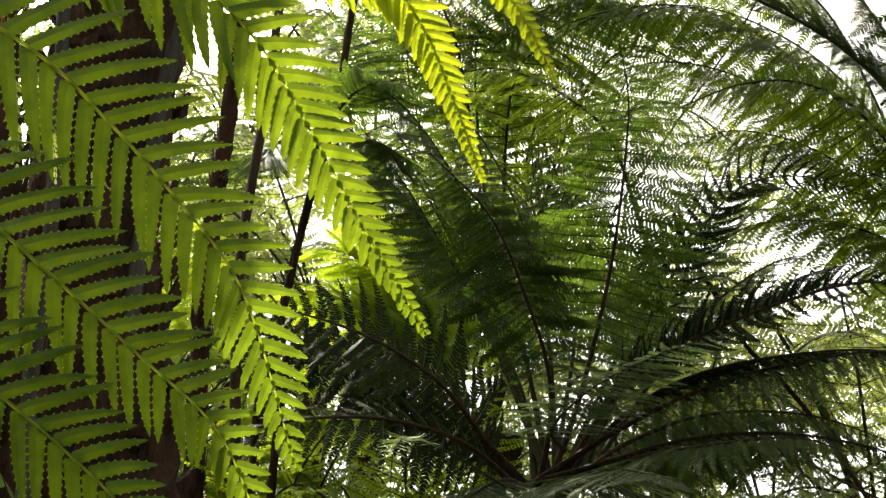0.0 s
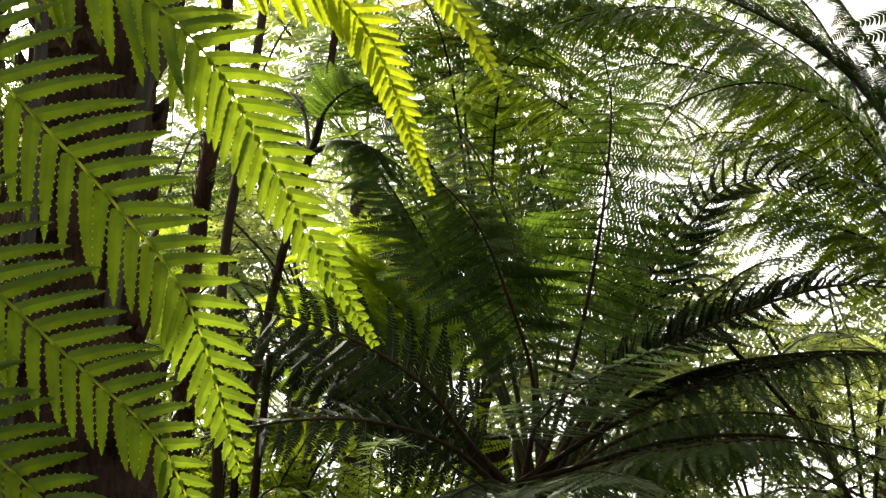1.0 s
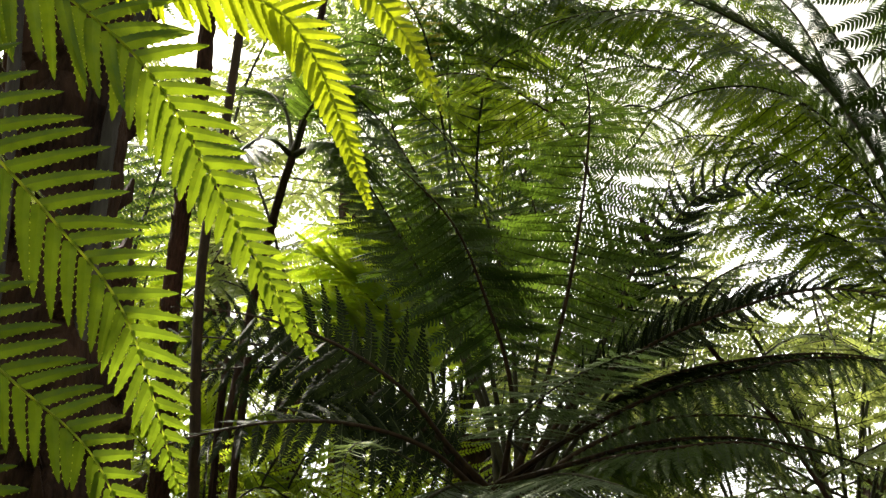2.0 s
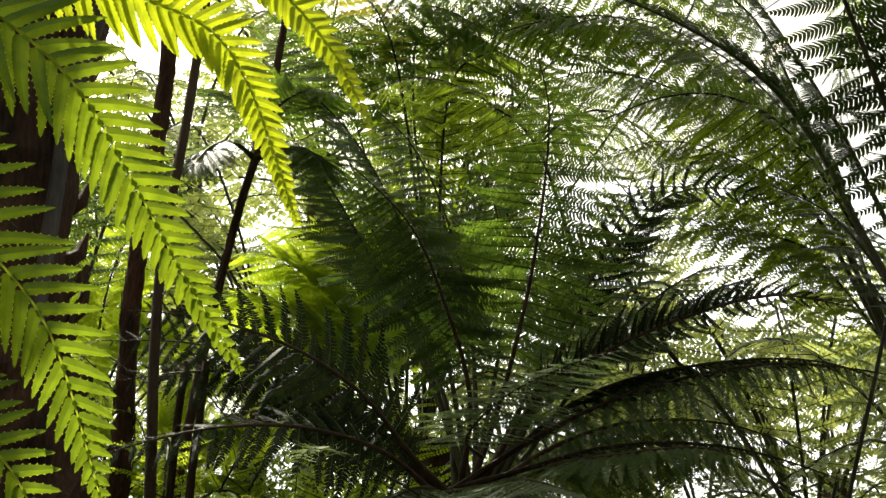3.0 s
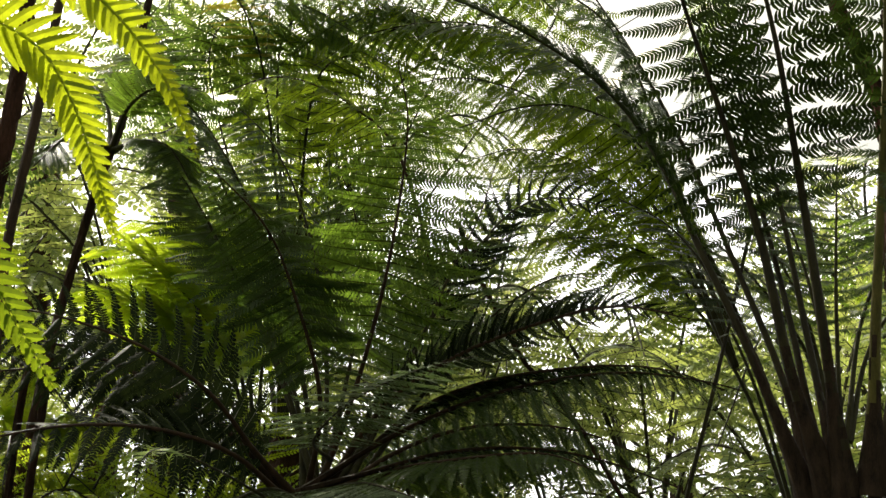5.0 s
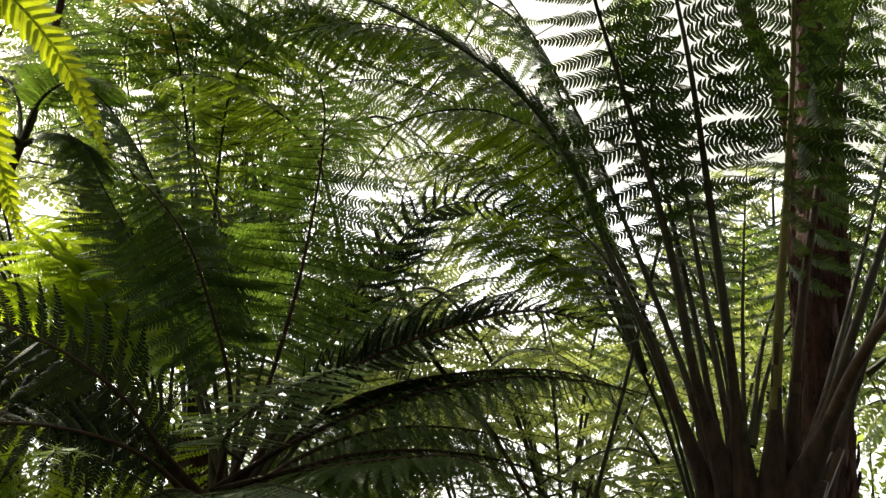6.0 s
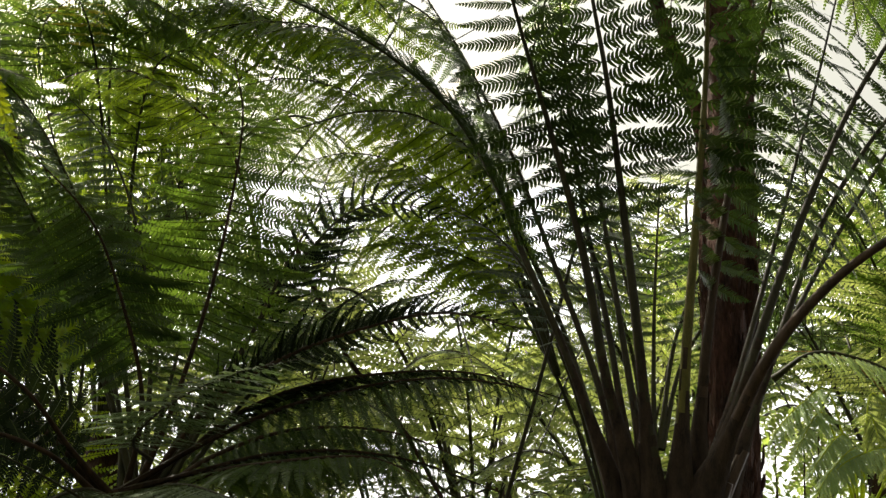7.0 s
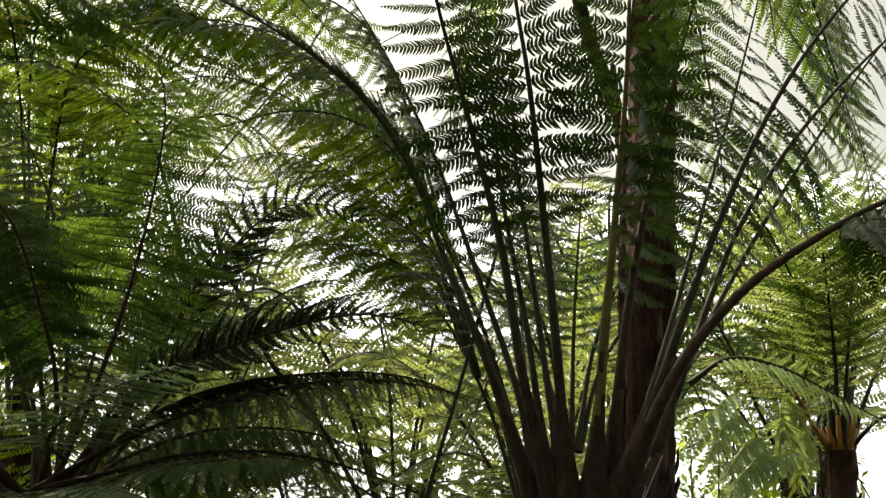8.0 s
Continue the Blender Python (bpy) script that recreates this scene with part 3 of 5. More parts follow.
C([(-0.177, 3.900, 1.968), (0.034, 4.000, 2.145), (0.318, 4.050, 2.257), (0.656, 4.100, 2.264), (0.957, 4.100, 2.161)], 0.36, stalk=0.12, rachis=BROWN_RACHIS, droop=0.8, pairs=40, kind=NET)
C([(-0.147, 3.800, 2.107), (-0.165, 3.450, 2.122), (-0.042, 3.150, 2.188), (0.139, 2.900, 2.234), (0.305, 2.750, 2.251)], 0.24, stalk=0.22, droop=0.15, kind=SHEEN_SET, pairs=34, radius=0.006, rachis=OLIVE_STALK, angle=70)
C([(-0.245, 3.600, 1.924), (-0.392, 3.200, 2.002), (-0.484, 2.950, 2.029), (-0.506, 2.800, 1.988), (-0.507, 2.760, 1.916), (-0.505, 2.740, 1.810)], 0.062, stalk=0.58, pairs=26, droop=0.1, kind=PALE_SET, radius=0.005, side=(1.0, 0.2, 0.0))
C([(-0.219, 3.850, 1.954), (-0.110, 3.400, 1.971), (0.021, 3.000, 1.959), (0.161, 2.700, 1.902)], 0.30, stalk=0.2, droop=0.3, kind=SHEEN_SET)
C([(-0.173, 4.000, 1.995), (0.117, 4.100, 2.451), (0.420, 4.200, 2.632), (0.696, 4.300, 2.800), (0.938, 4.300, 2.859)], 0.34, stalk=0.2, droop=0.2, kind=SHADED_SET)
C([(-0.223, 3.900, 1.958), (-0.305, 3.600, 1.990), (-0.387, 3.300, 1.913), (-0.464, 3.100, 1.778)], 0.30, stalk=0.2, droop=0.3, kind=SHADED_SET)
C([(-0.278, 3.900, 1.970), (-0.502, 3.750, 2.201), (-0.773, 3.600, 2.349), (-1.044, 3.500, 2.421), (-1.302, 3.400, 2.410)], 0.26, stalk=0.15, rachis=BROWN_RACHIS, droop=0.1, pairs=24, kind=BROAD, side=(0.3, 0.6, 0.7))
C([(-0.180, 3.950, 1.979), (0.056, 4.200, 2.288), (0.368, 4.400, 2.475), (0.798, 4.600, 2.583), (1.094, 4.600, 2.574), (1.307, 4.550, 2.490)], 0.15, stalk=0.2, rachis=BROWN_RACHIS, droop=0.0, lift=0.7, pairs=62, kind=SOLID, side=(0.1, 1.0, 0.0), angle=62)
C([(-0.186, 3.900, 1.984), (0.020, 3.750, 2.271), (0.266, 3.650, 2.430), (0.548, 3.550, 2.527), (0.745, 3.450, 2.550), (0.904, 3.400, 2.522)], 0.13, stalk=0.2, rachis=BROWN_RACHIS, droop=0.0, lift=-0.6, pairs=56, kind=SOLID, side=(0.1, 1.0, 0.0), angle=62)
# dark arcs with hanging pinnae
HANG = PinnaSet("hang", SHADED, 26, 0.10, (0.05, 0.15), (0.12, 0.24), 0.27, False)
for points_ in ([(-0.241, 3.900, 2.013), (-0.000, 3.750, 2.148), (0.252, 3.650, 2.261), (0.509, 3.600, 2.335), (0.769, 3.550, 2.365), (0.996, 3.500, 2.336), (1.131, 3.450, 2.295)],
                [(-0.241, 3.900, 2.013), (0.010, 3.700, 2.064), (0.229, 3.600, 2.113), (0.462, 3.500, 2.119), (0.680, 3.450, 2.085), (0.914, 3.400, 2.001)]):
    C(points_, 0.25, stalk=0.30, rachis=BROWN_RACHIS, droop=1.3, pairs=24, kind=HANG, side=(0.25, 1.0, 0.0), angle=75, shelf=-0.1, joined=True)
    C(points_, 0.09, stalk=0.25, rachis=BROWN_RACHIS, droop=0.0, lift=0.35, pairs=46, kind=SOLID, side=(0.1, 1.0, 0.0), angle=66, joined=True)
stub_ring(centre, (-0.217, 3.950, 1.926), 9, 0.05, 0.10, 3, BROWN_RACHIS)


# ---- the tall-stalked tree fern ----
tall = thing("tree_fern", (1.299, 2.850, 0), "tree fern with tall bare dark stalks spreading from its crown", "tree fern", "tree ferns")
part("trunk", trunk_mesh([(0, 0, 0), (0.02, 0.0, 0.9), (0, 0, 1.86)], (0.19, 0.15), 16, 0.22, True, 9), tall, "dark fibrous trunk", BARK)


def F(points, width=0.28, **more):
    more.setdefault("radius", 0.017)
    more.setdefault("stalk", 0.31 + 0.035 * (7 * len(tall.children) % 6))
    more.setdefault("rachis", OLIVE_STALK)
    more.setdefault("pairs", 19)
    more.setdefault("foot", 1.7)
    more.setdefault("droop", 0.10)
    more.setdefault("angle", 86)
    more.setdefault("shelf", 0.5)
    more.setdefault("scaly", 0.24)
    return frond(tall, more.pop("kind", COMB), points, width, seed=50 + len(tall.children), **more)


F([(1.125, 2.850, 1.930), (0.984, 2.850, 2.317), (0.876, 2.880, 2.592), (0.803, 2.920, 2.809), (0.688, 2.970, 3.026), (0.514, 3.020, 3.204), (0.272, 3.080, 3.369), (0.035, 3.100, 3.463)], 0.14, radius=0.013, stalk=0.36, pairs=84, droop=0.14, lift=0.22, kind=COMB, side=(0.15, 1.0, 0.1), angle=62)
F([(1.149, 2.880, 1.941), (1.100, 2.950, 2.247), (1.007, 3.000, 2.555), (0.880, 3.050, 2.935), (0.745, 3.100, 3.250), (0.580, 3.100, 3.515)], 0.27, radius=0.012, stalk=0.5)
F([(1.164, 2.800, 1.935), (1.070, 2.750, 2.211), (1.002, 2.720, 2.557), (0.907, 2.680, 2.879), (0.803, 2.600, 3.155), (0.704, 2.400, 3.321)], 0.27)
F([(1.187, 2.780, 1.935), (1.148, 2.720, 2.268), (1.101, 2.680, 2.661), (1.042, 2.600, 2.987), (0.988, 2.550, 3.233), (0.920, 2.400, 3.433)], 0.27)
F([(1.248, 2.760, 1.935), (1.263, 2.700, 2.315), (1.291, 2.660, 2.670), (1.308, 2.600, 3.015), (1.289, 2.500, 3.244), (1.249, 2.350, 3.449)], 0.27, rachis=LIT_STALK)
F([(1.299, 2.800, 1.940), (1.338, 2.750, 2.359), (1.392, 2.720, 2.697), (1.480, 2.700, 3.077), (1.546, 2.650, 3.356), (1.584, 2.500, 3.557)], 0.27, rachis=BROWN_RACHIS)
F([(1.354, 2.850, 1.946), (1.508, 2.800, 2.396), (1.676, 2.780, 2.806), (1.846, 2.750, 3.138), (2.036, 2.700, 3.406), (2.209, 2.600, 3.559)], 0.27, side=(0.88, 0.40, -0.25))
F([(1.437, 2.950, 1.957), (1.651, 3.000, 2.448), (1.800, 3.000, 2.785), (2.025, 3.000, 3.115), (2.313, 2.950, 3.431), (2.603, 2.900, 3.641)], 0.27, radius=0.014, side=(0.88, 0.40, -0.30))
F([(1.304, 2.750, 1.936), (1.423, 2.600, 2.253), (1.553, 2.500, 2.433), (1.707, 2.400, 2.554), (1.900, 2.300, 2.654), (2.106, 2.200, 2.659)], 0.32, radius=0.021, rachis=BROWN_RACHIS, stalk=0.70, droop=0.9, pairs=16)
F([(1.232, 2.950, 1.950), (1.208, 3.050, 2.334), (1.174, 3.100, 2.696), (1.144, 3.150, 3.052), (1.147, 3.200, 3.439)], 0.21, radius=0.013)
F([(1.125, 2.900, 1.942), (1.097, 3.000, 2.146), (1.064, 3.100, 2.352), (0.966, 3.200, 2.605), (0.878, 3.300, 2.768), (0.742, 3.350, 2.865)], 0.21, radius=0.010, stalk=0.45)
F([(1.207, 3.000, 1.953), (1.173, 3.100, 2.424), (1.121, 3.200, 2.884), (1.086, 3.250, 3.377), (1.042, 3.200, 3.856)], 0.27, radius=0.012)
F([(1.391, 3.000, 1.959), (1.635, 3.200, 2.473), (1.829, 3.300, 2.977), (1.998, 3.350, 3.460), (2.134, 3.300, 4.000)], 0.27, radius=0.012, side=(0.95, 0.25, -0.2))
F([(1.423, 3.000, 1.960), (1.745, 3.200, 2.480), (2.022, 3.300, 2.896), (2.277, 3.350, 3.257), (2.513, 3.300, 3.602), (2.811, 3.300, 3.906)], 0.27, radius=0.012, side=(0.9, 0.3, -0.3))
stub_ring(tall, (1.299, 2.850, 1.887), 12, 0.09, 0.14, 8, BROWN_RACHIS)

# ---- trunk of a taller tree fern behind it ----
tower = thing("tree_fern", (1.716, 3.600, 0), "tall tree fern with clustered reddish-brown rough trunks", "tree fern", "tree ferns")


def upright(fern, xs, mat, radii, label, seed):
    base = fern.matrix_basis.translation
    part("trunk", trunk_mesh([Vector(p) - base for p in xs], radii, 14, 0.2, True, seed), fern, label, mat)


upright(tower, [(*(1.696, 3.600, 0)[:2], 0.0)] + [(1.707, 3.600, 2.073), (1.720, 3.600, 2.761), (1.748, 3.620, 3.400), (1.797, 3.650, 4.235)], RED_BARK, (0.085, 0.05), "reddish-brown fibrous trunk", 21)
upright(tower, [(*(1.786, 3.680, 0)[:2], 0.0)] + [(1.783, 3.680, 2.083), (1.813, 3.680, 2.789), (1.849, 3.700, 3.443), (1.942, 3.750, 4.316)], RED_BARK, (0.07, 0.04), "reddish-brown fibrous trunk", 22)
upright(tower, [(*(1.694, 3.700, 0)[:2], 0.0)] + [(1.695, 3.700, 2.082), (1.717, 3.750, 2.800), (1.717, 3.750, 3.339), (1.600, 3.800, 3.785), (1.516, 3.800, 4.162)], RED_BARK, (0.05, 0.025), "thin reddish-brown trunk", 23)

tower_top = (1.841, 3.680, 4.536)
for seed_, points_ in ((1, [(1.970, 3.500, 4.609), (2.105, 3.400, 4.172), (2.140, 3.350, 3.562)]), (2, [(1.619, 3.600, 4.625), (1.408, 3.550, 4.214), (1.316, 3.500, 3.627)]), (3, [(2.094, 4.000, 5.017), (2.325, 4.200, 4.786), (2.444, 4.300, 4.182)]),
                       (4, [(1.888, 4.000, 4.983), (1.847, 4.200, 4.660), (1.791, 4.300, 4.052)]), (5, [(2.256, 3.800, 4.843), (2.613, 3.900, 4.527), (2.768, 3.950, 3.890)]), (6, [(1.748, 3.300, 4.430), (1.693, 3.100, 3.992), (1.598, 2.980, 3.269)])):
    frond(tower, LIT if seed_ % 2 else MID, [tower_top] + points_, 0.30, seed=300 + seed_, stalk=0.2, pairs=24, droop=0.3)
for seed_, points_ in ((7, [(2.20, 3.9, 4.75), (2.55, 4.0, 4.45), (2.78, 4.1, 3.95), (2.86, 4.1, 3.40)]), (8, [(2.30, 4.1, 4.70), (2.75, 4.3, 4.30), (3.05, 4.4, 3.75), (3.15, 4.4, 3.25)]),
                       (9, [(2.05, 4.1, 4.70), (2.25, 4.3, 4.30), (2.38, 4.4, 3.70), (2.42, 4.4, 3.15)]), (10, [(1.55, 4.1, 4.70), (1.35, 4.3, 4.40), (1.22, 4.4, 3.90), (1.18, 4.4, 3.40)]),
                       (11, [(2.0, 3.3, 4.60), (2.25, 3.1, 4.20), (2.40, 3.0, 3.75), (2.46, 2.95, 3.35)]), (12, [(2.4, 4.4, 4.9), (2.9, 4.7, 4.7), (3.3, 4.9, 4.2), (3.5, 5.0, 3.7)])):
    frond(tower, HIGH_SET, [tower_top] + points_, 0.32, seed=300 + seed_, stalk=0.2, pairs=28, droop=0.35, joined=True)

# ---- ferns behind: curtains of fronds under the sky ----
MIDBACK = thing("tree_fern", (1.604, 4.500, 0), "tree fern with long arching fronds against the sky", "tree fern", "tree ferns")
part("trunk", trunk_mesh([(0, 0, 0), (0, 0, 1.2), (-0.05, 0, 1.35)], (0.10, 0.08), 14, 0.2, True, 12), MIDBACK, "dark fibrous trunk", BARK)


def B(points, width=0.36, **more):
    more.setdefault("droop", 0.3)
    more.setdefault("stalk", 0.2)
    return frond(MIDBACK, more.pop("kind", LONG), points, width, seed=90 + len(MIDBACK.children), **more)


B([(1.602, 4.500, 1.730), (1.465, 4.500, 2.476), (1.214, 4.400, 3.030), (0.971, 4.300, 3.400), (0.744, 4.200, 3.511), (0.499, 4.100, 3.479), (0.244, 4.000, 3.345)], 0.34, droop=0.7, pairs=36, kind=BLADE, stalk=0.5)
B([(1.602, 4.500, 1.730), (1.465, 4.500, 2.476), (1.214, 4.400, 3.030), (0.971, 4.300, 3.402), (0.744, 4.200, 3.513), (0.499, 4.100, 3.481), (0.244, 4.000, 3.347)], 0.15, droop=0.0, pairs=66, kind=MID, stalk=0.5, lift=0.55, side=(0.1, 1.0, 0.1), angle=64)
B([(1.602, 4.500, 1.730), (1.478, 4.550, 2.485), (1.237, 4.600, 3.162), (0.978, 4.600, 3.655), (0.676, 4.600, 3.938), (0.338, 4.600, 4.070), (-0.001, 4.600, 3.989)], 0.44, droop=0.7, pairs=36, kind=BLADE, stalk=0.45)
B([(1.602, 4.500, 1.730), (1.491, 4.600, 2.494), (1.290, 4.800, 2.953), (0.982, 4.900, 3.176), (0.650, 5.000, 3.228), (0.302, 5.000, 3.095)], 0.36, stalk=0.45)
B([(1.602, 4.500, 1.730), (1.578, 4.600, 2.495), (1.595, 4.800, 2.981), (1.593, 4.900, 3.310), (1.755, 5.000, 3.529), (1.972, 5.000, 3.451)], 0.36, stalk=0.4)
B([(1.602, 4.500, 1.730), (1.473, 4.700, 2.511), (1.336, 4.900, 3.004), (1.242, 5.100, 3.344), (1.162, 5.200, 3.485), (1.020, 5.300, 3.489)], 0.34, stalk=0.45)

B([(1.602, 4.500, 1.730), (1.504, 4.650, 2.503), (1.163, 4.700, 3.143), (0.850, 4.750, 3.457), (0.517, 4.800, 3.577), (0.174, 4.800, 3.470)], 0.46, droop=0.7, pairs=34, stalk=0.5)
B([(1.602, 4.500, 1.730), (1.452, 4.800, 2.527), (1.171, 4.900, 3.052), (0.852, 5.000, 3.361), (0.507, 5.100, 3.472), (0.174, 5.100, 3.333)], 0.44, droop=0.6, pairs=32, stalk=0.45)
# its higher fronds, arching over
for k_, points_ in enumerate((
    [(1.342, 4.500, 2.577), (1.063, 4.600, 3.381), (0.753, 4.700, 3.871), (0.347, 4.700, 4.115), (-0.096, 4.700, 4.084), (-0.399, 4.700, 3.901)],
    [(1.342, 4.500, 2.577), (1.021, 4.800, 3.449), (0.621, 4.900, 3.840), (0.233, 4.900, 3.954), (-0.140, 4.900, 3.846)],
    [(1.342, 4.500, 2.577), (1.209, 5.000, 3.611), (0.953, 5.100, 4.328), (0.509, 5.100, 4.567), (0.023, 5.100, 4.500), (-0.284, 5.100, 4.299)])):
    B(points_, 0.36, kind=LONG if k_ == 1 else HIGH_SET, droop=0.6, stalk=0.4, pairs=34, shelf=0.2, joined=True)
# its upright fronds behind the tall stalks
for k_, points_ in enumerate((
           [(1.614, 4.200, 2.252), (1.567, 4.288, 2.727), (1.400, 4.388, 3.183), (1.262, 4.450, 3.365)],
           [(1.620, 4.200, 2.252), (1.599, 4.288, 2.791), (1.496, 4.388, 3.316), (1.407, 4.450, 3.529)],
           [(1.638, 4.200, 2.253), (1.685, 4.288, 2.807), (1.757, 4.388, 3.359), (1.805, 4.450, 3.592)],
           [(1.659, 4.200, 2.254), (1.786, 4.288, 2.751), (2.069, 4.388, 3.257), (2.289, 4.450, 3.480)],
           [(1.609, 4.200, 2.252), (1.545, 4.288, 2.624), (1.338, 4.388, 2.975), (1.171, 4.450, 3.113)],
           [(1.666, 4.200, 2.254), (1.816, 4.288, 2.650), (2.162, 4.388, 3.054), (2.433, 4.450, 3.234)])):
    B(points_, 0.30, kind=HIGH_SET if k_ % 3 else LONG, droop=0.25, stalk=0.3, pairs=26, shelf=0.4, joined=True)

HIGH = thing("tree_fern", (-0.578, 5.600, 0), "tall tree fern whose crown spreads above the others", "tree fern", "tree ferns")
part("trunk", trunk_mesh([(0, 0, 0), (0, 0, 1.5), (0.05, 0, 2.4)], (0.15, 0.10), 14, 0.2, True, 13), HIGH, "dark fibrous trunk", BARK)


def H(points, width=0.4, **more):
    more.setdefault("droop", 0.3)
    return frond(HIGH, more.pop("kind", LONG), points, width, seed=130 + len(HIGH.children), **more)


H([(-0.534, 5.600, 2.825), (-0.456, 5.200, 3.953), (-0.230, 5.000, 4.125), (0.034, 4.900, 4.220), (0.292, 4.800, 4.143), (0.493, 4.800, 3.978)], 0.45, droop=0.4, pairs=34)
H([(-0.534, 5.600, 2.825), (-0.639, 5.300, 4.084), (-0.532, 5.200, 4.430), (-0.254, 5.100, 4.621), (0.077, 5.000, 4.625)], 0.45, droop=0.5, pairs=34)
H([(0.208, 4.600, 2.771), (0.025, 4.300, 3.334), (-0.173, 4.200, 3.517), (-0.340, 4.100, 3.567), (-0.475, 4.000, 3.533), (-0.631, 3.950, 3.442)], 0.30, rachis=BROWN_RACHIS, pairs=30)
H([(-0.534, 5.600, 2.825), (-0.816, 5.400, 3.976), (-0.975, 5.400, 4.250), (-1.133, 5.300, 4.356), (-1.328, 5.200, 4.276)], 0.4)
H([(-0.534, 5.600, 2.825), (-0.383, 5.600, 3.907), (-0.164, 5.700, 4.105), (0.127, 5.800, 4.181), (0.425, 5.800, 4.086)], 0.4)
H([(-0.534, 5.600, 2.825), (-0.957, 5.200, 3.719), (-1.125, 5.000, 3.696), (-1.325, 4.900, 3.601)], 0.36)
H([(-0.534, 5.600, 2.825), (-0.676, 5.200, 4.011), (-0.732, 4.800, 4.224), (-0.802, 4.500, 4.176), (-0.869, 4.300, 3.991)], 0.22, kind=GOLD_SET, stalk=0.6, pairs=18)

crown_fill(HIGH, 2.4, 6, 1.25, -30, 120, 703)


def T(points, width=0.40, **more):
    more.setdefault("droop", 0.25)
    more.setdefault("stalk", 0.55)
    more.setdefault("pairs", 24)
    more.setdefault("radius", 0.008)
    return frond(HIGH, more.pop("kind", HIGH_SET), points, width, seed=260 + len(HIGH.children), **more)


T([(-0.542, 5.700, 2.733), (-0.599, 5.600, 3.906), (-0.606, 5.600, 4.931), (-0.131, 5.600, 5.344), (0.238, 5.400, 4.887), (0.520, 5.300, 4.331)])
T([(-0.542, 5.700, 2.733), (-0.540, 5.700, 3.945), (-0.578, 5.700, 5.018), (-0.808, 5.600, 5.380), (-1.050, 5.400, 4.952), (-1.249, 5.300, 4.386)])
T([(-0.542, 5.700, 2.733), (-0.479, 5.800, 3.985), (-0.546, 5.800, 5.013), (-0.282, 5.200, 5.253), (-0.069, 4.700, 4.568), (0.079, 4.400, 3.892)])
T([(-0.542, 5.700, 2.733), (-0.415, 5.900, 4.024), (-0.504, 5.800, 5.044), (-0.585, 5.300, 5.320), (-0.594, 4.800, 4.540), (-0.566, 4.500, 3.860)])
T([(-0.542, 5.700, 2.733), (-0.349, 6.000, 4.063), (-0.461, 5.800, 5.076), (-0.475, 5.400, 5.251), (-0.350, 5.100, 4.621), (-0.255, 5.000, 4.067)])
T([(-0.542, 5.700, 2.733), (-0.280, 6.100, 4.103), (-0.426, 5.900, 5.069), (0.037, 6.100, 5.587), (0.506, 6.300, 5.220), (0.904, 6.400, 4.615)])
T([(-0.542, 5.700, 2.733), (-0.209, 6.200, 4.142), (-0.383, 5.900, 5.101), (-1.046, 6.200, 5.651), (-1.476, 6.400, 5.348), (-1.725, 6.500, 4.720)])

T([(-0.542, 5.700, 2.733), (0.304, 5.500, 3.874), (0.734, 5.200, 4.494), (0.372, 5.000, 4.566), (-0.076, 4.900, 4.480), (-0.480, 4.800, 4.338), (-0.913, 4.800, 4.223)], 0.45, droop=0.5, stalk=0.4, pairs=34, kind=LONG)
T([(-0.542, 5.700, 2.733), (-0.092, 5.600, 3.758), (0.186, 5.400, 4.410), (-0.040, 5.300, 4.514), (-0.336, 5.200, 4.370), (-0.612, 5.100, 4.083)], 0.40, droop=0.4, stalk=0.45, pairs=35)
T([(-0.542, 5.700, 2.733), (-0.549, 5.600, 3.754), (-0.392, 5.500, 4.393), (-0.044, 5.400, 4.503), (0.299, 5.400, 4.379), (0.546, 5.300, 4.061)], 0.42, droop=0.5, stalk=0.4, pairs=38, kind=LONG)
T([(-0.542, 5.700, 2.733), (-0.854, 5.400, 3.679), (-0.961, 5.200, 4.187), (-0.771, 5.000, 4.326), (-0.491, 4.900, 4.305), (-0.215, 4.800, 4.113)], 0.40, droop=0.4, stalk=0.45, pairs=35)
T([(-0.542, 5.700, 2.733), (-1.045, 5.600, 3.450), (-1.329, 5.500, 4.076), (-1.187, 5.400, 4.405), (-0.907, 5.300, 4.357), (-0.626, 5.200, 4.099)], 0.36, droop=0.4, stalk=0.45, pairs=32)
T([(-0.542, 5.700, 2.733), (-0.270, 5.800, 3.520), (0.008, 5.900, 4.027), (0.310, 6.000, 4.134), (0.681, 6.100, 3.978)], 0.42, droop=0.4, stalk=0.3, pairs=32, kind=LONG)

T([(-0.375, 5.700, 2.777), (-0.525, 5.500, 3.660), (-0.505, 5.400, 4.326), (-0.254, 5.300, 4.548), (0.053, 5.200, 4.412), (0.310, 5.200, 4.173)], 0.42, droop=0.35, stalk=0.4, pairs=28, joined=True)
T([(-0.375, 5.700, 2.777), (-0.601, 5.500, 3.653), (-0.725, 5.400, 4.181), (-0.555, 5.300, 4.390), (-0.303, 5.200, 4.281), (-0.098, 5.200, 4.012)], 0.42, droop=0.35, stalk=0.4, pairs=28, joined=True)

# ---- fern in the opening on one side, coloured as if sunlit ----
LIME = thing("tree_fern", (-0.620, 5.200, 0), "sunlit lime-green tree fern in a clearing", "tree fern", "tree ferns")
part("trunk", trunk_mesh([(0, 0, 0), (0, 0, 0.9), (0, 0, 1.72)], (0.13, 0.09), 14, 0.2, True, 14), LIME, "dark fibrous trunk", BARK)
LIME_SUNLIT_SET = PinnaSet("young", LIME_SUNLIT, 24, 0.125, fill=0.46)


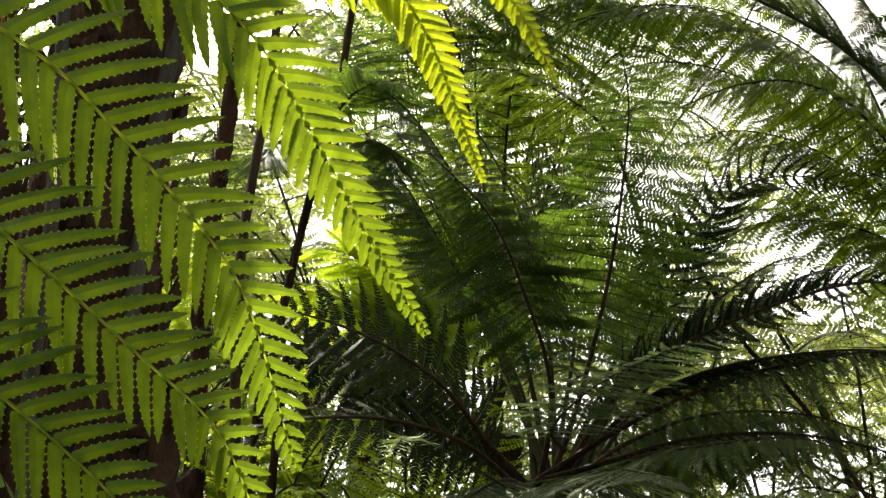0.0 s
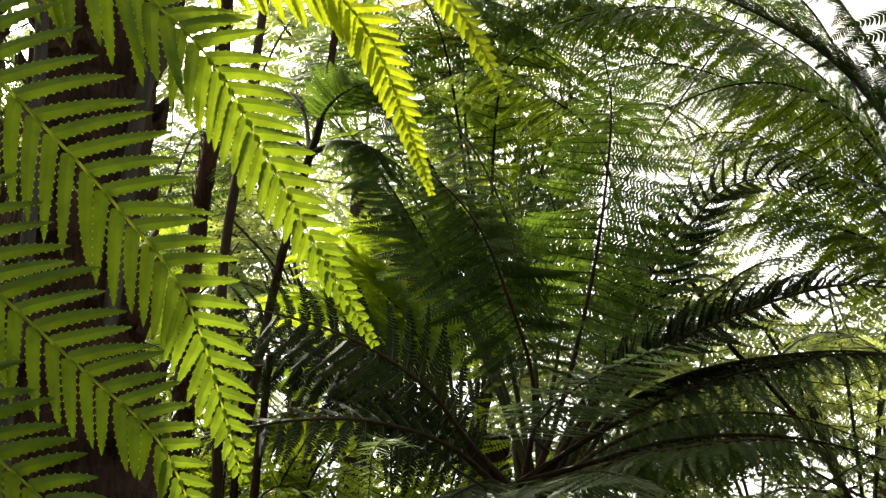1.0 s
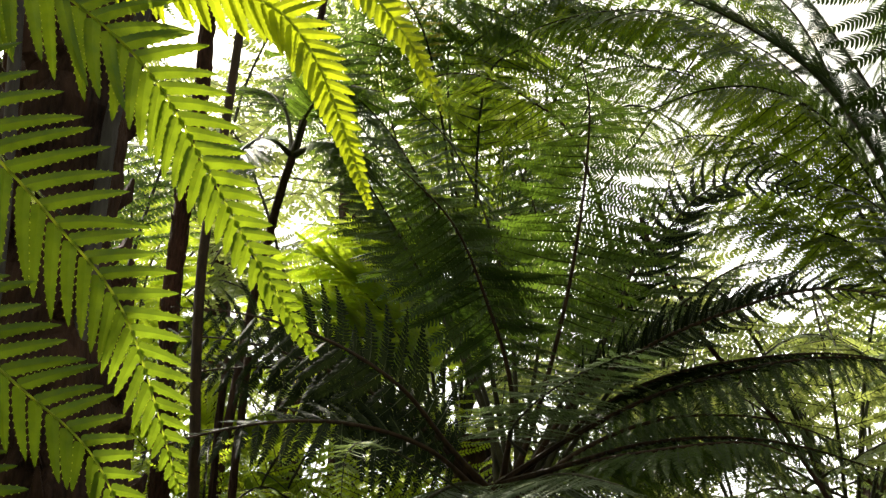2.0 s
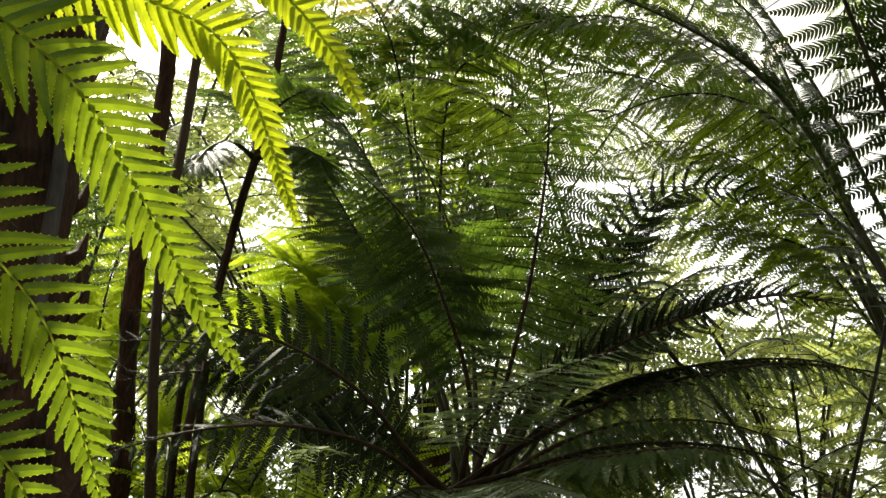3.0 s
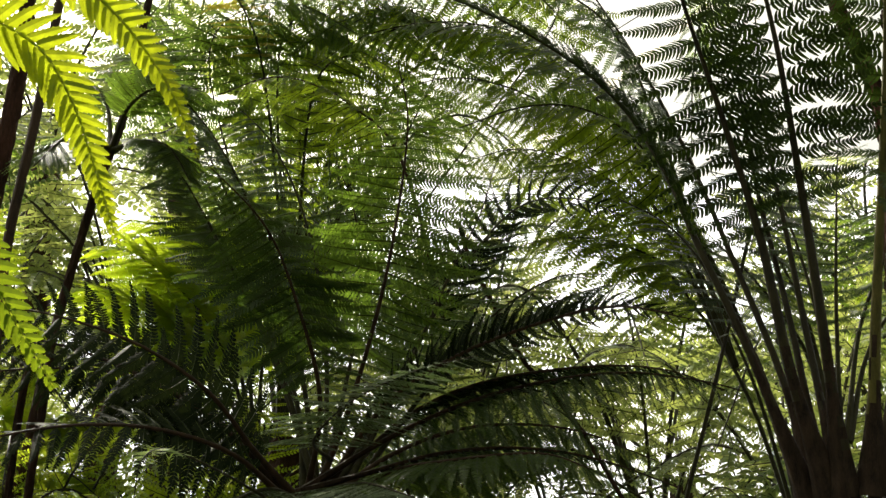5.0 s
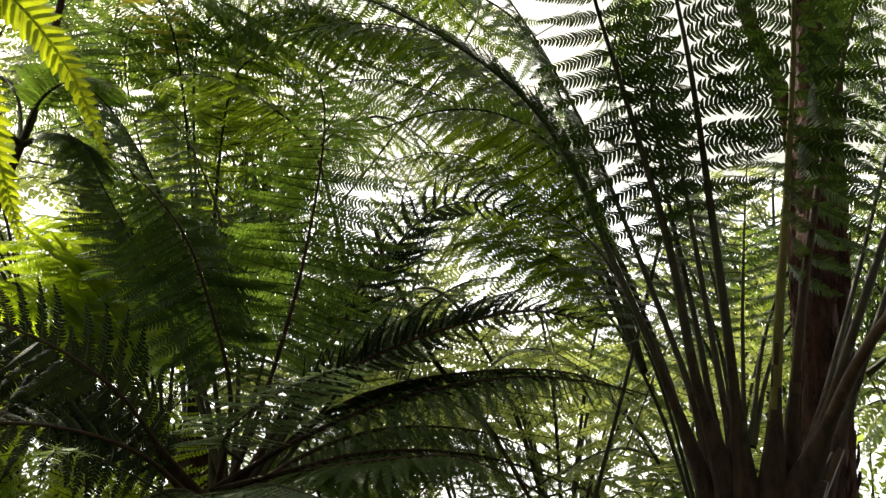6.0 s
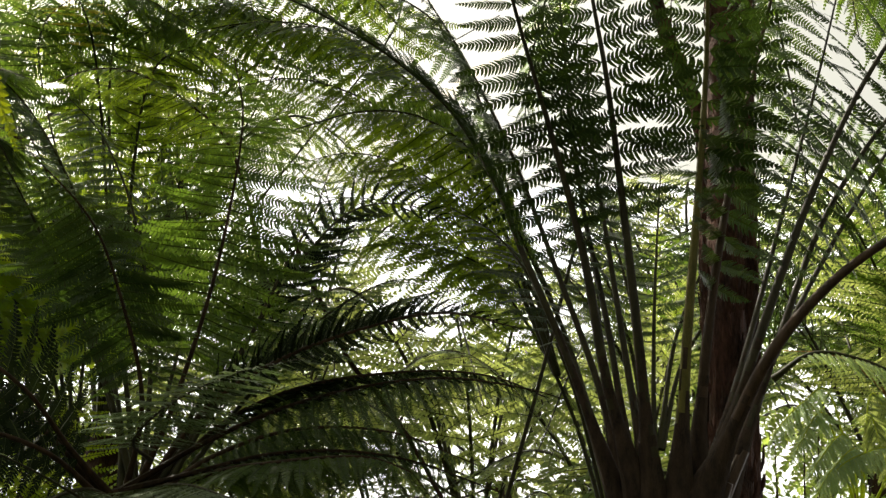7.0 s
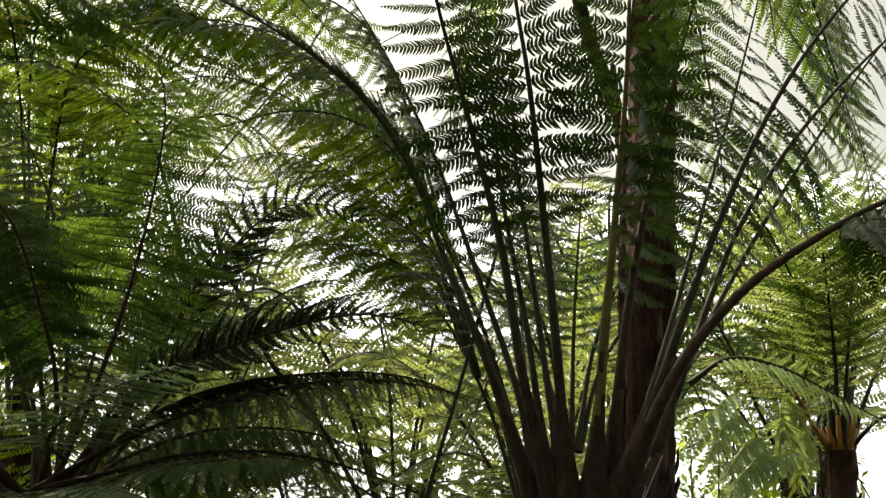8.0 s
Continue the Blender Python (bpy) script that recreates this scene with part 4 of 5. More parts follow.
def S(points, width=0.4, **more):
    return frond(LIME, LIME_SUNLIT_SET, points, width, seed=160 + len(LIME.children), **more)


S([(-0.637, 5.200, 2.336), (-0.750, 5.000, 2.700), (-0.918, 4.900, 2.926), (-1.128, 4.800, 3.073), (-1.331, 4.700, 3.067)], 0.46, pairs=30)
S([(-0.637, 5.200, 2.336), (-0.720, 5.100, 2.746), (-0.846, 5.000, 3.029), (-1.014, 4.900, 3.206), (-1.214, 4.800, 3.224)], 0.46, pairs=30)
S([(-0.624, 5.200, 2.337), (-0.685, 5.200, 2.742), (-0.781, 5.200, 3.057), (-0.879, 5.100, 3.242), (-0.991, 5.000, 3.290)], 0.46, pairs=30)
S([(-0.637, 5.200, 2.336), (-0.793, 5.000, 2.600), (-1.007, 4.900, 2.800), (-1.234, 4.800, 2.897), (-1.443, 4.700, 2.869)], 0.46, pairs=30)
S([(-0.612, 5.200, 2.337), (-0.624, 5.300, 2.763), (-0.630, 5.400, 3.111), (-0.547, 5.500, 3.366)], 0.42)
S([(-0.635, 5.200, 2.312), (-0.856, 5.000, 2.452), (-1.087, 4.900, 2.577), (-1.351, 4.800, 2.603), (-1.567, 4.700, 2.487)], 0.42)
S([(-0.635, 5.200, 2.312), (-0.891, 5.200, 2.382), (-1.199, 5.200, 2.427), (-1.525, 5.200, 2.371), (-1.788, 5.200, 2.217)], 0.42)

# ---- stems and trunks on the side of the bright frond ----
def stem(name, points, radii, mat, label, scars=False, rough=0.12, seed=1, category="tree fern"):
    low, next_ = Vector(points[0]), Vector(points[1])
    run = low.z / max(0.05, next_.z - low.z)
    base = low + (low - next_) * min(run, 4.0)
    base.z = 0
    ob = thing(name, base, label, category)
    foot = [base] if low.z > 0.05 else []
    line = [Vector(p) - base for p in foot + points]
    column = part("trunk", trunk_mesh(line, radii, 14, rough, False, seed), ob, "", mat)
    if scars:
        tagged(part("stubble", trunk_mesh(line, radii, 14, rough, True, seed, False), column, "rough stubble of old leaf bases", mat), kind="stuff")
    return ob


brown = stem("tree_fern", [(-1.510, 4.200, 1.958), (-1.530, 4.200, 2.761), (-1.502, 4.200, 3.264), (-1.479, 4.200, 3.624), (-1.479, 4.200, 4.393), (-1.449, 4.200, 4.886)], (0.045, 0.028), RED_BARK, "slender reddish-brown tree fern trunk", True, 0.2, 41)
stem("tree_fern", [(-1.063, 3.300, 1.896), (-1.089, 3.300, 2.324), (-1.093, 3.300, 2.674), (-1.054, 3.300, 3.081), (-1.006, 3.300, 3.718)], (0.020, 0.014), BROWN_RACHIS, "thin dark brown fern stem", False, 0.1, 42)
dark_stem = stem("tree_fern", [(-1.335, 4.300, 1.969), (-1.273, 4.300, 2.497), (-1.223, 4.300, 2.831), (-1.151, 4.300, 3.201), (-1.079, 4.300, 3.488), (-1.036, 4.300, 3.886), (-0.990, 4.300, 4.275)], (0.024, 0.014), BARK, "dark leaning tree fern trunk with a small crown", False, 0.2, 43)
stem("tree_fern", [(-1.014, 3.500, 1.912), (-1.001, 3.500, 2.169), (-0.991, 3.500, 2.364)], (0.017, 0.012), BARK, "thin dark fern stem", False, 0.2, 44)
stem("tree_fern", [(-1.110, 3.600, 1.918), (-1.103, 3.600, 2.237), (-1.089, 3.600, 2.383)], (0.017, 0.012), BARK, "thin dark fern stem", False, 0.2, 45)
stem("tree_fern", [(-1.107, 2.500, 1.857), (-1.200, 2.500, 2.499), (-1.172, 2.500, 3.006), (-1.156, 2.500, 3.427), (-1.14, 2.5, 4.2)], (0.18, 0.15), BARK, "thick dark fibrous tree fern trunk", True, 0.2, 46)
stem("tree_fern", [(-1.168, 2.250, 1.789), (-1.184, 2.250, 2.020), (-1.179, 2.250, 2.391), (-1.220, 2.250, 3.084)], (0.018, 0.015), GREY_BARK, "slim grey trunk beside the thick one", False, 0.08, 47)
stem("tree_fern", [(-1.034, 2.400, 2.408), (-1.013, 2.400, 2.769), (-0.975, 2.400, 2.973), (-0.916, 2.400, 3.310)], (0.022, 0.018), GREY_BARK, "slim grey leaning trunk", False, 0.08, 48)


# Crown fronds overhead, out of view, added to shade the central fern.
for turn_, out_ in ((-60, 1.7), (-32, 2.0), (-8, 2.1), (14, 2.2), (33, 2.2), (50, 2.2), (66, 2.1), (80, 2.0), (95, 1.9)):
    top_ = Vector((-1.449, 4.200, 4.886))
    o_ = Vector((math.cos(radians(turn_)), math.sin(radians(turn_)), 0))
    frond(brown, HIGH_SET, [top_, top_ + o_ * out_ * 0.3 + Vector((0, 0, 0.45)), top_ + o_ * out_ * 0.7 + Vector((0, 0, 0.5)), top_ + o_ * out_ + Vector((0, 0, 0.25))], 0.4, seed=240 + turn_, pairs=32)

for turn_, out_, low_ in ((-160, 1.0, 3.3), (-125, 0.9, 3.45), (-95, 0.55, 3.5), (150, 1.1, 3.3), (175, 0.6, 3.5), (-30, 0.7, 3.7)):
    o_ = Vector((math.cos(radians(turn_)), math.sin(radians(turn_)), 0))
    frond(brown, LONG if turn_ > 0 else HIGH_SET, [top_, top_ + o_ * out_ * 0.5 + Vector((0, 0, 0.15)), top_ + o_ * out_ * 0.9 + Vector((0, 0, -0.35)), Vector((top_.x + o_.x * out_ * 1.05, top_.y + o_.y * out_ * 1.05, low_))],
          0.34, seed=260 + turn_, pairs=24, droop=0.3, joined=True)


def D(points, width=0.3, **more):
    return frond(dark_stem, MID, points, width, seed=180 + len(dark_stem.children), **more)


D([(-1.115, 4.300, 3.343), (-1.182, 4.200, 3.377), (-1.237, 4.100, 3.316), (-1.301, 4.000, 3.166)], 0.3)
D([(-1.115, 4.300, 3.343), (-0.976, 4.200, 3.351), (-0.838, 4.100, 3.287), (-0.721, 4.000, 3.115)], 0.3)
D([(-1.115, 4.300, 3.343), (-1.031, 4.200, 3.494), (-0.875, 4.100, 3.544), (-0.697, 4.000, 3.473)], 0.3)
D([(-1.115, 4.300, 3.343), (-1.214, 4.500, 3.623), (-1.386, 4.700, 3.817), (-1.548, 4.800, 3.836)], 0.3)
D([(-1.115, 4.300, 3.343), (-1.101, 4.500, 3.750), (-1.148, 4.700, 4.086), (-1.055, 4.800, 4.304)], 0.34)

stem("tree_fern", [(1.086, 4.300, 2.009), (1.232, 4.300, 2.523), (1.377, 4.300, 3.070)], (0.010, 0.007), OLIVE_STALK, "thin olive leaning fern stem", False, 0.06, 31)
upright(MIDBACK, [(1.204, 4.600, 1.521), (0.859, 4.700, 2.187), (0.664, 4.700, 2.475), (0.529, 4.700, 2.623), (0.438, 4.700, 2.797), (0.310, 4.700, 3.036), (0.262, 4.700, 3.183)], BARK, (0.009, 0.010), "thin dark leaning stem", 33)

# a fern behind the bright frond, coloured as if lit
glow_fern = thing("tree_fern", (-2.203, 5.600, 0), "sunlit yellow-green tree fern behind slender trunks", "tree fern", "tree ferns")
part("trunk", trunk_mesh([(0, 0, 0), (0, 0, 1.0), (0, 0, 2.2)], (0.10, 0.08), 12, 0.2, True, 51), glow_fern, "dark fibrous trunk", BARK)
for points_ in ([(-2.240, 5.600, 2.427), (-2.195, 5.500, 2.974), (-2.072, 5.400, 3.322), (-1.843, 5.300, 3.431)], [(-2.240, 5.600, 2.427), (-2.331, 5.600, 3.058), (-2.465, 5.600, 3.481), (-2.644, 5.600, 3.703)],
                [(-2.240, 5.600, 2.427), (-2.479, 5.700, 3.205), (-2.817, 5.800, 3.876), (-3.080, 5.800, 4.151)], [(-2.240, 5.600, 2.427), (-2.024, 5.400, 2.781), (-1.776, 5.300, 2.922), (-1.495, 5.200, 2.869)],
                [(-2.240, 5.600, 2.427), (-2.426, 5.900, 3.446), (-2.606, 6.000, 4.216), (-2.876, 6.100, 4.769)]):
    frond(glow_fern, LIME_SUNLIT_SET, points_, 0.38, seed=270, pairs=25)

withered = stem("tree_fern", [(-1.588, 2.900, 1.695), (-1.661, 2.900, 2.287), (-1.752, 2.900, 2.950), (-1.813, 2.900, 3.464)], (0.10, 0.09), BARK, "dark tree fern trunk with withered orange fronds", True, 0.2, 52)
for points_ in ([(-1.824, 2.900, 3.541), (-1.677, 2.800, 3.362), (-1.593, 2.750, 3.240), (-1.557, 2.720, 3.135)], [(-1.824, 2.900, 3.541), (-1.727, 2.800, 3.346), (-1.656, 2.750, 3.208), (-1.636, 2.720, 3.105)], [(-1.824, 2.900, 3.541), (-1.611, 2.800, 3.394), (-1.515, 2.750, 3.288), (-1.463, 2.720, 3.182)]):
    frond(withered, DRY_SET, points_, 0.07, seed=290, pairs=14, droop=0.5, rachis=ORANGE_STALK)


# ---- the tree fern farther along the path ----
along = thing("tree_fern", (3.392, 5.400, 0), "sunlit tree fern with orange-brown stalk bases on a stout trunk", "tree fern", "tree ferns")
along_top = Vector((3.411, 5.400, 2.472))
part("trunk", trunk_mesh([(0, 0, 0), (0, 0, 1.2), (0, 0, along_top.z)], (0.10, 0.085), 14, 0.25, True, 15), along, "dark fibrous trunk", BARK)


def G(points, width=0.42, **more):
    more.setdefault("rachis", RACHIS)
    return frond(along, more.pop("kind", LIT if len(along.children) % 2 else HIGH_SET), points, width, seed=200 + len(along.children), radius=0.013, pairs=22, **more)


G([(3.386, 5.400, 2.471), (3.291, 5.300, 2.905), (3.062, 5.100, 3.247), (2.792, 4.900, 3.511), (2.456, 4.700, 3.665)], 0.42, droop=0.05)
G([(3.402, 5.400, 2.471), (3.306, 5.200, 2.886), (3.177, 5.000, 3.286), (3.038, 4.800, 3.612), (2.838, 4.600, 3.830)], 0.42, droop=0.05)
G([(3.417, 5.400, 2.472), (3.373, 5.200, 2.890), (3.327, 5.000, 3.296), (3.304, 4.800, 3.634)], 0.42, droop=0.05)
G([(3.448, 5.400, 2.473), (3.581, 5.300, 2.863), (3.780, 5.200, 3.263), (4.067, 5.100, 3.557)], 0.42)
G([(3.356, 5.400, 2.469), (3.220, 5.300, 2.576), (3.061, 5.200, 2.733), (2.816, 5.100, 2.839), (2.516, 5.000, 2.830)], 0.36, rachis=ORANGE_STALK)
G([(3.386, 5.400, 2.471), (3.416, 5.600, 3.092), (3.298, 5.700, 3.484), (3.091, 5.800, 3.692), (2.833, 5.900, 3.702)], 0.42)
G([(3.433, 5.400, 2.473), (3.673, 5.600, 3.046), (3.908, 5.700, 3.528), (4.217, 5.800, 3.915)], 0.42)
G([(3.402, 5.400, 2.471), (3.285, 5.200, 3.114), (3.129, 5.100, 3.543), (2.893, 5.000, 3.904), (2.620, 4.900, 4.077)], 0.42, droop=0.05)
G([(3.417, 5.400, 2.472), (3.631, 5.500, 3.206), (3.748, 5.500, 3.781), (3.728, 5.500, 4.308)], 0.42, droop=0.05)
G([(3.448, 5.400, 2.473), (3.530, 5.200, 2.618), (3.652, 5.000, 2.648), (3.811, 4.900, 2.533)], 0.38)
stub_ring(along, (3.411, 5.400, 2.472), 10, 0.06, 0.14, 18, ORANGE_STALK)

pale = thing("tree_fern", (2.316, 4.600, 0), "tree fern with pale dusty green drooping fronds", "tree fern", "tree ferns")
part("trunk", trunk_mesh([(0, 0, 0), (0, 0, 1.2), (0, 0, 1.9)], (0.09, 0.07), 14, 0.25, True, 16), pale, "dark fibrous trunk", BARK)


def L(points, width=0.34, **more):
    more.setdefault("droop", 0.45)
    return frond(pale, PALE_SET, points, width, seed=230 + len(pale.children), stalk=0.15, **more)


L([(2.287, 4.600, 2.615), (2.427, 4.500, 2.713), (2.606, 4.400, 2.667), (2.772, 4.300, 2.552), (3.000, 4.200, 2.399)], 0.17, pairs=31)
# a low fern with hanging pale fronds
curtain = thing("tree_fern", (2.58, 4.50, 0), "low tree fern with pale green arching fronds like curtains", "tree fern", "tree ferns")
part("trunk", trunk_mesh([(0, 0, 0), (0, 0, 1.2), (0, 0, 2.05)], (0.08, 0.06), 14, 0.25, True, 17), curtain, "dark fibrous trunk", BARK)
CURTAIN = PinnaSet("curtain", PALE, 22, 0.085, (0.05, 0.12), (0.05, 0.12), 0.46)
GREEN_CURTAIN = PinnaSet("green_curtain", SUNNY, 22, 0.085, (0.05, 0.12), (0.05, 0.12), 0.46)
for kind_, points_ in ((CURTAIN, [(2.469, 4.450, 2.522), (2.316, 4.400, 2.483), (2.165, 4.350, 2.331), (2.130, 4.320, 2.200)]),
                       (CURTAIN, [(2.417, 4.400, 2.435), (2.265, 4.300, 2.324), (2.196, 4.250, 2.217)]),
                       (CURTAIN, [(2.450, 4.300, 2.340), (2.284, 4.200, 2.236), (2.218, 4.150, 2.143)]),
                       (CURTAIN, [(2.420, 4.150, 2.265), (2.243, 4.000, 2.183), (2.137, 3.950, 2.061)]),
                       (GREEN_CURTAIN, [(2.680, 4.550, 2.540), (2.760, 4.560, 2.480), (2.814, 4.600, 2.374), (2.842, 4.600, 2.232)]),
                       (GREEN_CURTAIN, [(2.590, 4.400, 2.440), (2.615, 4.350, 2.300), (2.620, 4.300, 2.128)])):
    frond(curtain, kind_, [(2.58, 4.50, 2.0)] + points_, 0.15, seed=len(curtain.children), stalk=0.50, pairs=24, radius=0.007, angle=72, droop=0.75, shelf=0.0, rachis=RIB)
frond(curtain, CURTAIN, [(2.58, 4.50, 2.0), (2.60, 4.25, 2.24), (2.500, 4.100, 2.275), (2.396, 4.050, 2.249), (2.260, 4.000, 2.180), (2.150, 3.950, 2.040)], 0.13, seed=9, stalk=0.45, pairs=22, radius=0.007, droop=0.7, shelf=0.0, rachis=RIB)

# a low fern behind the slender trunks, coloured as if sunlit
low_lime = thing("tree_fern", (-1.66, 5.0, 0), "low sunlit lime-green fern behind slender trunks", "tree fern", "tree ferns")
part("trunk", trunk_mesh([(0, 0, 0), (0, 0, 1.0), (0, 0, 1.95)], (0.10, 0.08), 12, 0.2, True, 53), low_lime, "dark fibrous trunk", BARK)
for points_ in ([(-1.721, 5.000, 2.066), (-1.887, 4.900, 2.343), (-2.082, 4.800, 2.424), (-2.248, 4.700, 2.313)], [(-1.595, 5.000, 2.068), (-1.504, 4.900, 2.273), (-1.310, 4.800, 2.380), (-1.111, 4.700, 2.319)],
                [(-1.670, 5.000, 2.067), (-1.769, 5.000, 2.308), (-1.895, 5.000, 2.532), (-2.092, 5.000, 2.659)], [(-1.643, 5.000, 2.043), (-1.637, 5.000, 2.260), (-1.582, 5.000, 2.508), (-1.440, 5.000, 2.659)],
                [(-1.66, 5.0, 2.0), (-1.62, 4.75, 2.15), (-1.60, 4.50, 2.18), (-1.57, 4.30, 2.10)], [(-1.66, 5.0, 2.0), (-1.45, 4.8, 2.1), (-1.25, 4.6, 2.12), (-1.08, 4.5, 2.02)]):
    frond(low_lime, LIME_SUNLIT_SET, points_, 0.30, seed=len(low_lime.children), stalk=0.15, pairs=22, joined=True)


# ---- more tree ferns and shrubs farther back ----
# Far fronds take the leaf tone lightened as if sunlit.
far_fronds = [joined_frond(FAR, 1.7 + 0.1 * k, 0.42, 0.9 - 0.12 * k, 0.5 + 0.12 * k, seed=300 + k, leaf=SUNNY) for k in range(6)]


def far_fern(x, y, top, fronds, size, seed, label="tree fern standing farther back among the others"):
    rng = random.Random(seed)
    ob = thing("tree_fern", (x, y, 0), label, "tree fern", "tree ferns behind")
    part("trunk", trunk_mesh([(0, 0, 0), (rng.uniform(-.1, .1), 0, top * 0.5), (0, 0, top)], (0.12 * size, 0.09 * size), 10, 0.2, False, seed), ob, "", BARK)
    for k in range(fronds):
        f = part("frond", rng.choice(far_fronds), ob)
        f.matrix_basis = Matrix.Translation((0, 0, top - 0.05)) @ pose(0, 0, 0, rng.uniform(-10, 10), rng.uniform(-22, 30), 360 * (k + rng.uniform(-.3, .3)) / fronds) @ Matrix.Scale(size * rng.uniform(0.8, 1.15), 4)
    return ob


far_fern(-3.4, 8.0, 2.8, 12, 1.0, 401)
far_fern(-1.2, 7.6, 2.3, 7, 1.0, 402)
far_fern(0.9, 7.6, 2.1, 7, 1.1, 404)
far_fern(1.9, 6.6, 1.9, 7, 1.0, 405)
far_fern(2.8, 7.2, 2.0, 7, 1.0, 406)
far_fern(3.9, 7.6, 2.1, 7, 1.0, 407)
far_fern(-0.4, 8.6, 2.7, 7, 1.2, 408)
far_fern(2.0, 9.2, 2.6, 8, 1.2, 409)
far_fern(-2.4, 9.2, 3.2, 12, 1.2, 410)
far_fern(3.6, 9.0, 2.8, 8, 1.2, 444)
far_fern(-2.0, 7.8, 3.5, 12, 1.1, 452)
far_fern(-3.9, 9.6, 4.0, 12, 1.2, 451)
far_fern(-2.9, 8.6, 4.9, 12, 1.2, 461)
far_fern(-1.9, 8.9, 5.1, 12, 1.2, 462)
# unseen ones to the side, added to keep sky light off the near frond
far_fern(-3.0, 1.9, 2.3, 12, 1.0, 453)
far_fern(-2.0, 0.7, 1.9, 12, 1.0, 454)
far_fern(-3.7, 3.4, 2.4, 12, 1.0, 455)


def back_fern(x, y, top, n, size, seed, kinds=UPRIGHT, label="dark green tree fern with an upright crown"):
    ob = thing("tree_fern", (x, y, 0), label, "tree fern", "tree ferns")
    part("trunk", trunk_mesh([(0, 0, 0), (0.03, 0, top * 0.5), (0, 0, top)], (0.09, 0.07), 10, 0.2, False, seed), ob, "", BARK)
    crown_fill(ob, top - 0.05, n, size, 0, 360, seed, kinds)


LIGHT = "light green sunlit tree fern with an upright crown"
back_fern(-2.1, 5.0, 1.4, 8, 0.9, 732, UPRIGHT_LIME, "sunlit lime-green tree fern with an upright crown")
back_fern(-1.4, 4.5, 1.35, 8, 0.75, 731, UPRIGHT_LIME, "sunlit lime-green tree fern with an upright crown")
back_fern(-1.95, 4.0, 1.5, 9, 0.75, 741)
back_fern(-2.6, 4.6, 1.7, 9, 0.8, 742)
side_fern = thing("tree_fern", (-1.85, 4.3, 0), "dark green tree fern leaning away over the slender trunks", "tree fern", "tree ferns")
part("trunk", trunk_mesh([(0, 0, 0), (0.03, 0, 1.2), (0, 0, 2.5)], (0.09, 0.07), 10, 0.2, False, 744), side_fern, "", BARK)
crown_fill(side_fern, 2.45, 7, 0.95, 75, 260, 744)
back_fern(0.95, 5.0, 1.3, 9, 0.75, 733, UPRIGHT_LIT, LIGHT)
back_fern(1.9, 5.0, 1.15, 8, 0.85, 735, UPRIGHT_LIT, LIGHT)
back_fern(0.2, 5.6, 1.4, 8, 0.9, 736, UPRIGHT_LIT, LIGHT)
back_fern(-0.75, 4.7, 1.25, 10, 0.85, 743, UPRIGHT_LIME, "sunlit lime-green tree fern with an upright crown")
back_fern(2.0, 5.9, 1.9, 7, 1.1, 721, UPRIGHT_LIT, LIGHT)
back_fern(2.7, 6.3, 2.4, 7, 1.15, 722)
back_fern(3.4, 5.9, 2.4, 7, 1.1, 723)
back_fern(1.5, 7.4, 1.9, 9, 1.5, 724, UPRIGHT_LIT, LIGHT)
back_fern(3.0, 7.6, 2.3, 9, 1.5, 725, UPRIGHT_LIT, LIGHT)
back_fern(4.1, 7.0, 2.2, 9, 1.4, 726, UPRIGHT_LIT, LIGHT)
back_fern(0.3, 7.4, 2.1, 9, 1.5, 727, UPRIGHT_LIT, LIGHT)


def shrub(x, y, low, high, wide, leaves, seed, size=0.07):
    """A leafy shrub: thin branching stems and many small folded leaves in clumps, with gaps between them."""
    rng = random.Random(seed)
    ob = thing("shrub", (x, y, 0), "bright green leafy shrub in sunlight behind the ferns", "shrub", "shrubs")
    wood, green = Mesh(), Mesh()
    tips = []
    for k in range(14):
        end = Vector((rng.uniform(-wide, wide), rng.uniform(-0.5, 0.5) * wide, rng.uniform(low, high)))
        mid = Vector((end.x * 0.4, end.y * 0.4, end.z * 0.55))
        wood.tube(smooth_path([(0, 0, 0), mid, end], 10)[0], [0.018 * (1 - i / 11) for i in range(10)], 5)
        tips += [end, mid.lerp(end, 0.5), mid.lerp(end, 0.75)]
    for k in range(leaves):
        c = rng.choice(tips) + Vector((rng.gauss(0, 0.16), rng.gauss(0, 0.16), rng.gauss(0, 0.13)))
        w = Vector((rng.uniform(-1, 1), rng.uniform(-1, 1), rng.uniform(-0.9, 0.3))).normalized()
        s = w.cross(Vector((rng.uniform(-.3, .3), rng.uniform(-.3, .3), 1))).normalized()
        n = s.cross(w)
        z = size * rng.uniform(0.6, 1.3)
        i = len(green.v)
        green.v += [tuple(q) for q in (c, c + w * z * 0.45 + s * z * 0.22 + n * z * 0.05, c + w * z, c + w * z * 0.45 - s * z * 0.22 + n * z * 0.05)]
        green.f += [(i, i + 1, i + 2), (i, i + 2, i + 3)]
        green.m += [0, 0]
    part("branchwork", wood, ob, "", BROWN_RACHIS)
    tagged(part("crown", green, ob, "", ROUND_LEAF), kind="stuff")
    return ob


shrub(-2.3, 7.6, 0.6, 2.9, 1.2, 3600, 501)
shrub(-0.6, 7.9, 0.6, 2.5, 1.2, 1500, 505)
shrub(1.0, 8.4, 0.6, 2.7, 1.2, 1800, 502)
shrub(2.6, 8.0, 0.6, 2.7, 1.2, 1800, 503)
shrub(4.2, 7.8, 0.6, 3.0, 1.2, 2000, 504)
shrub(3.1, 6.6, 0.4, 2.6, 0.8, 1500, 506)
shrub(2.7, 5.5, 1.0, 2.45, 0.55, 1800, 507, 0.055)
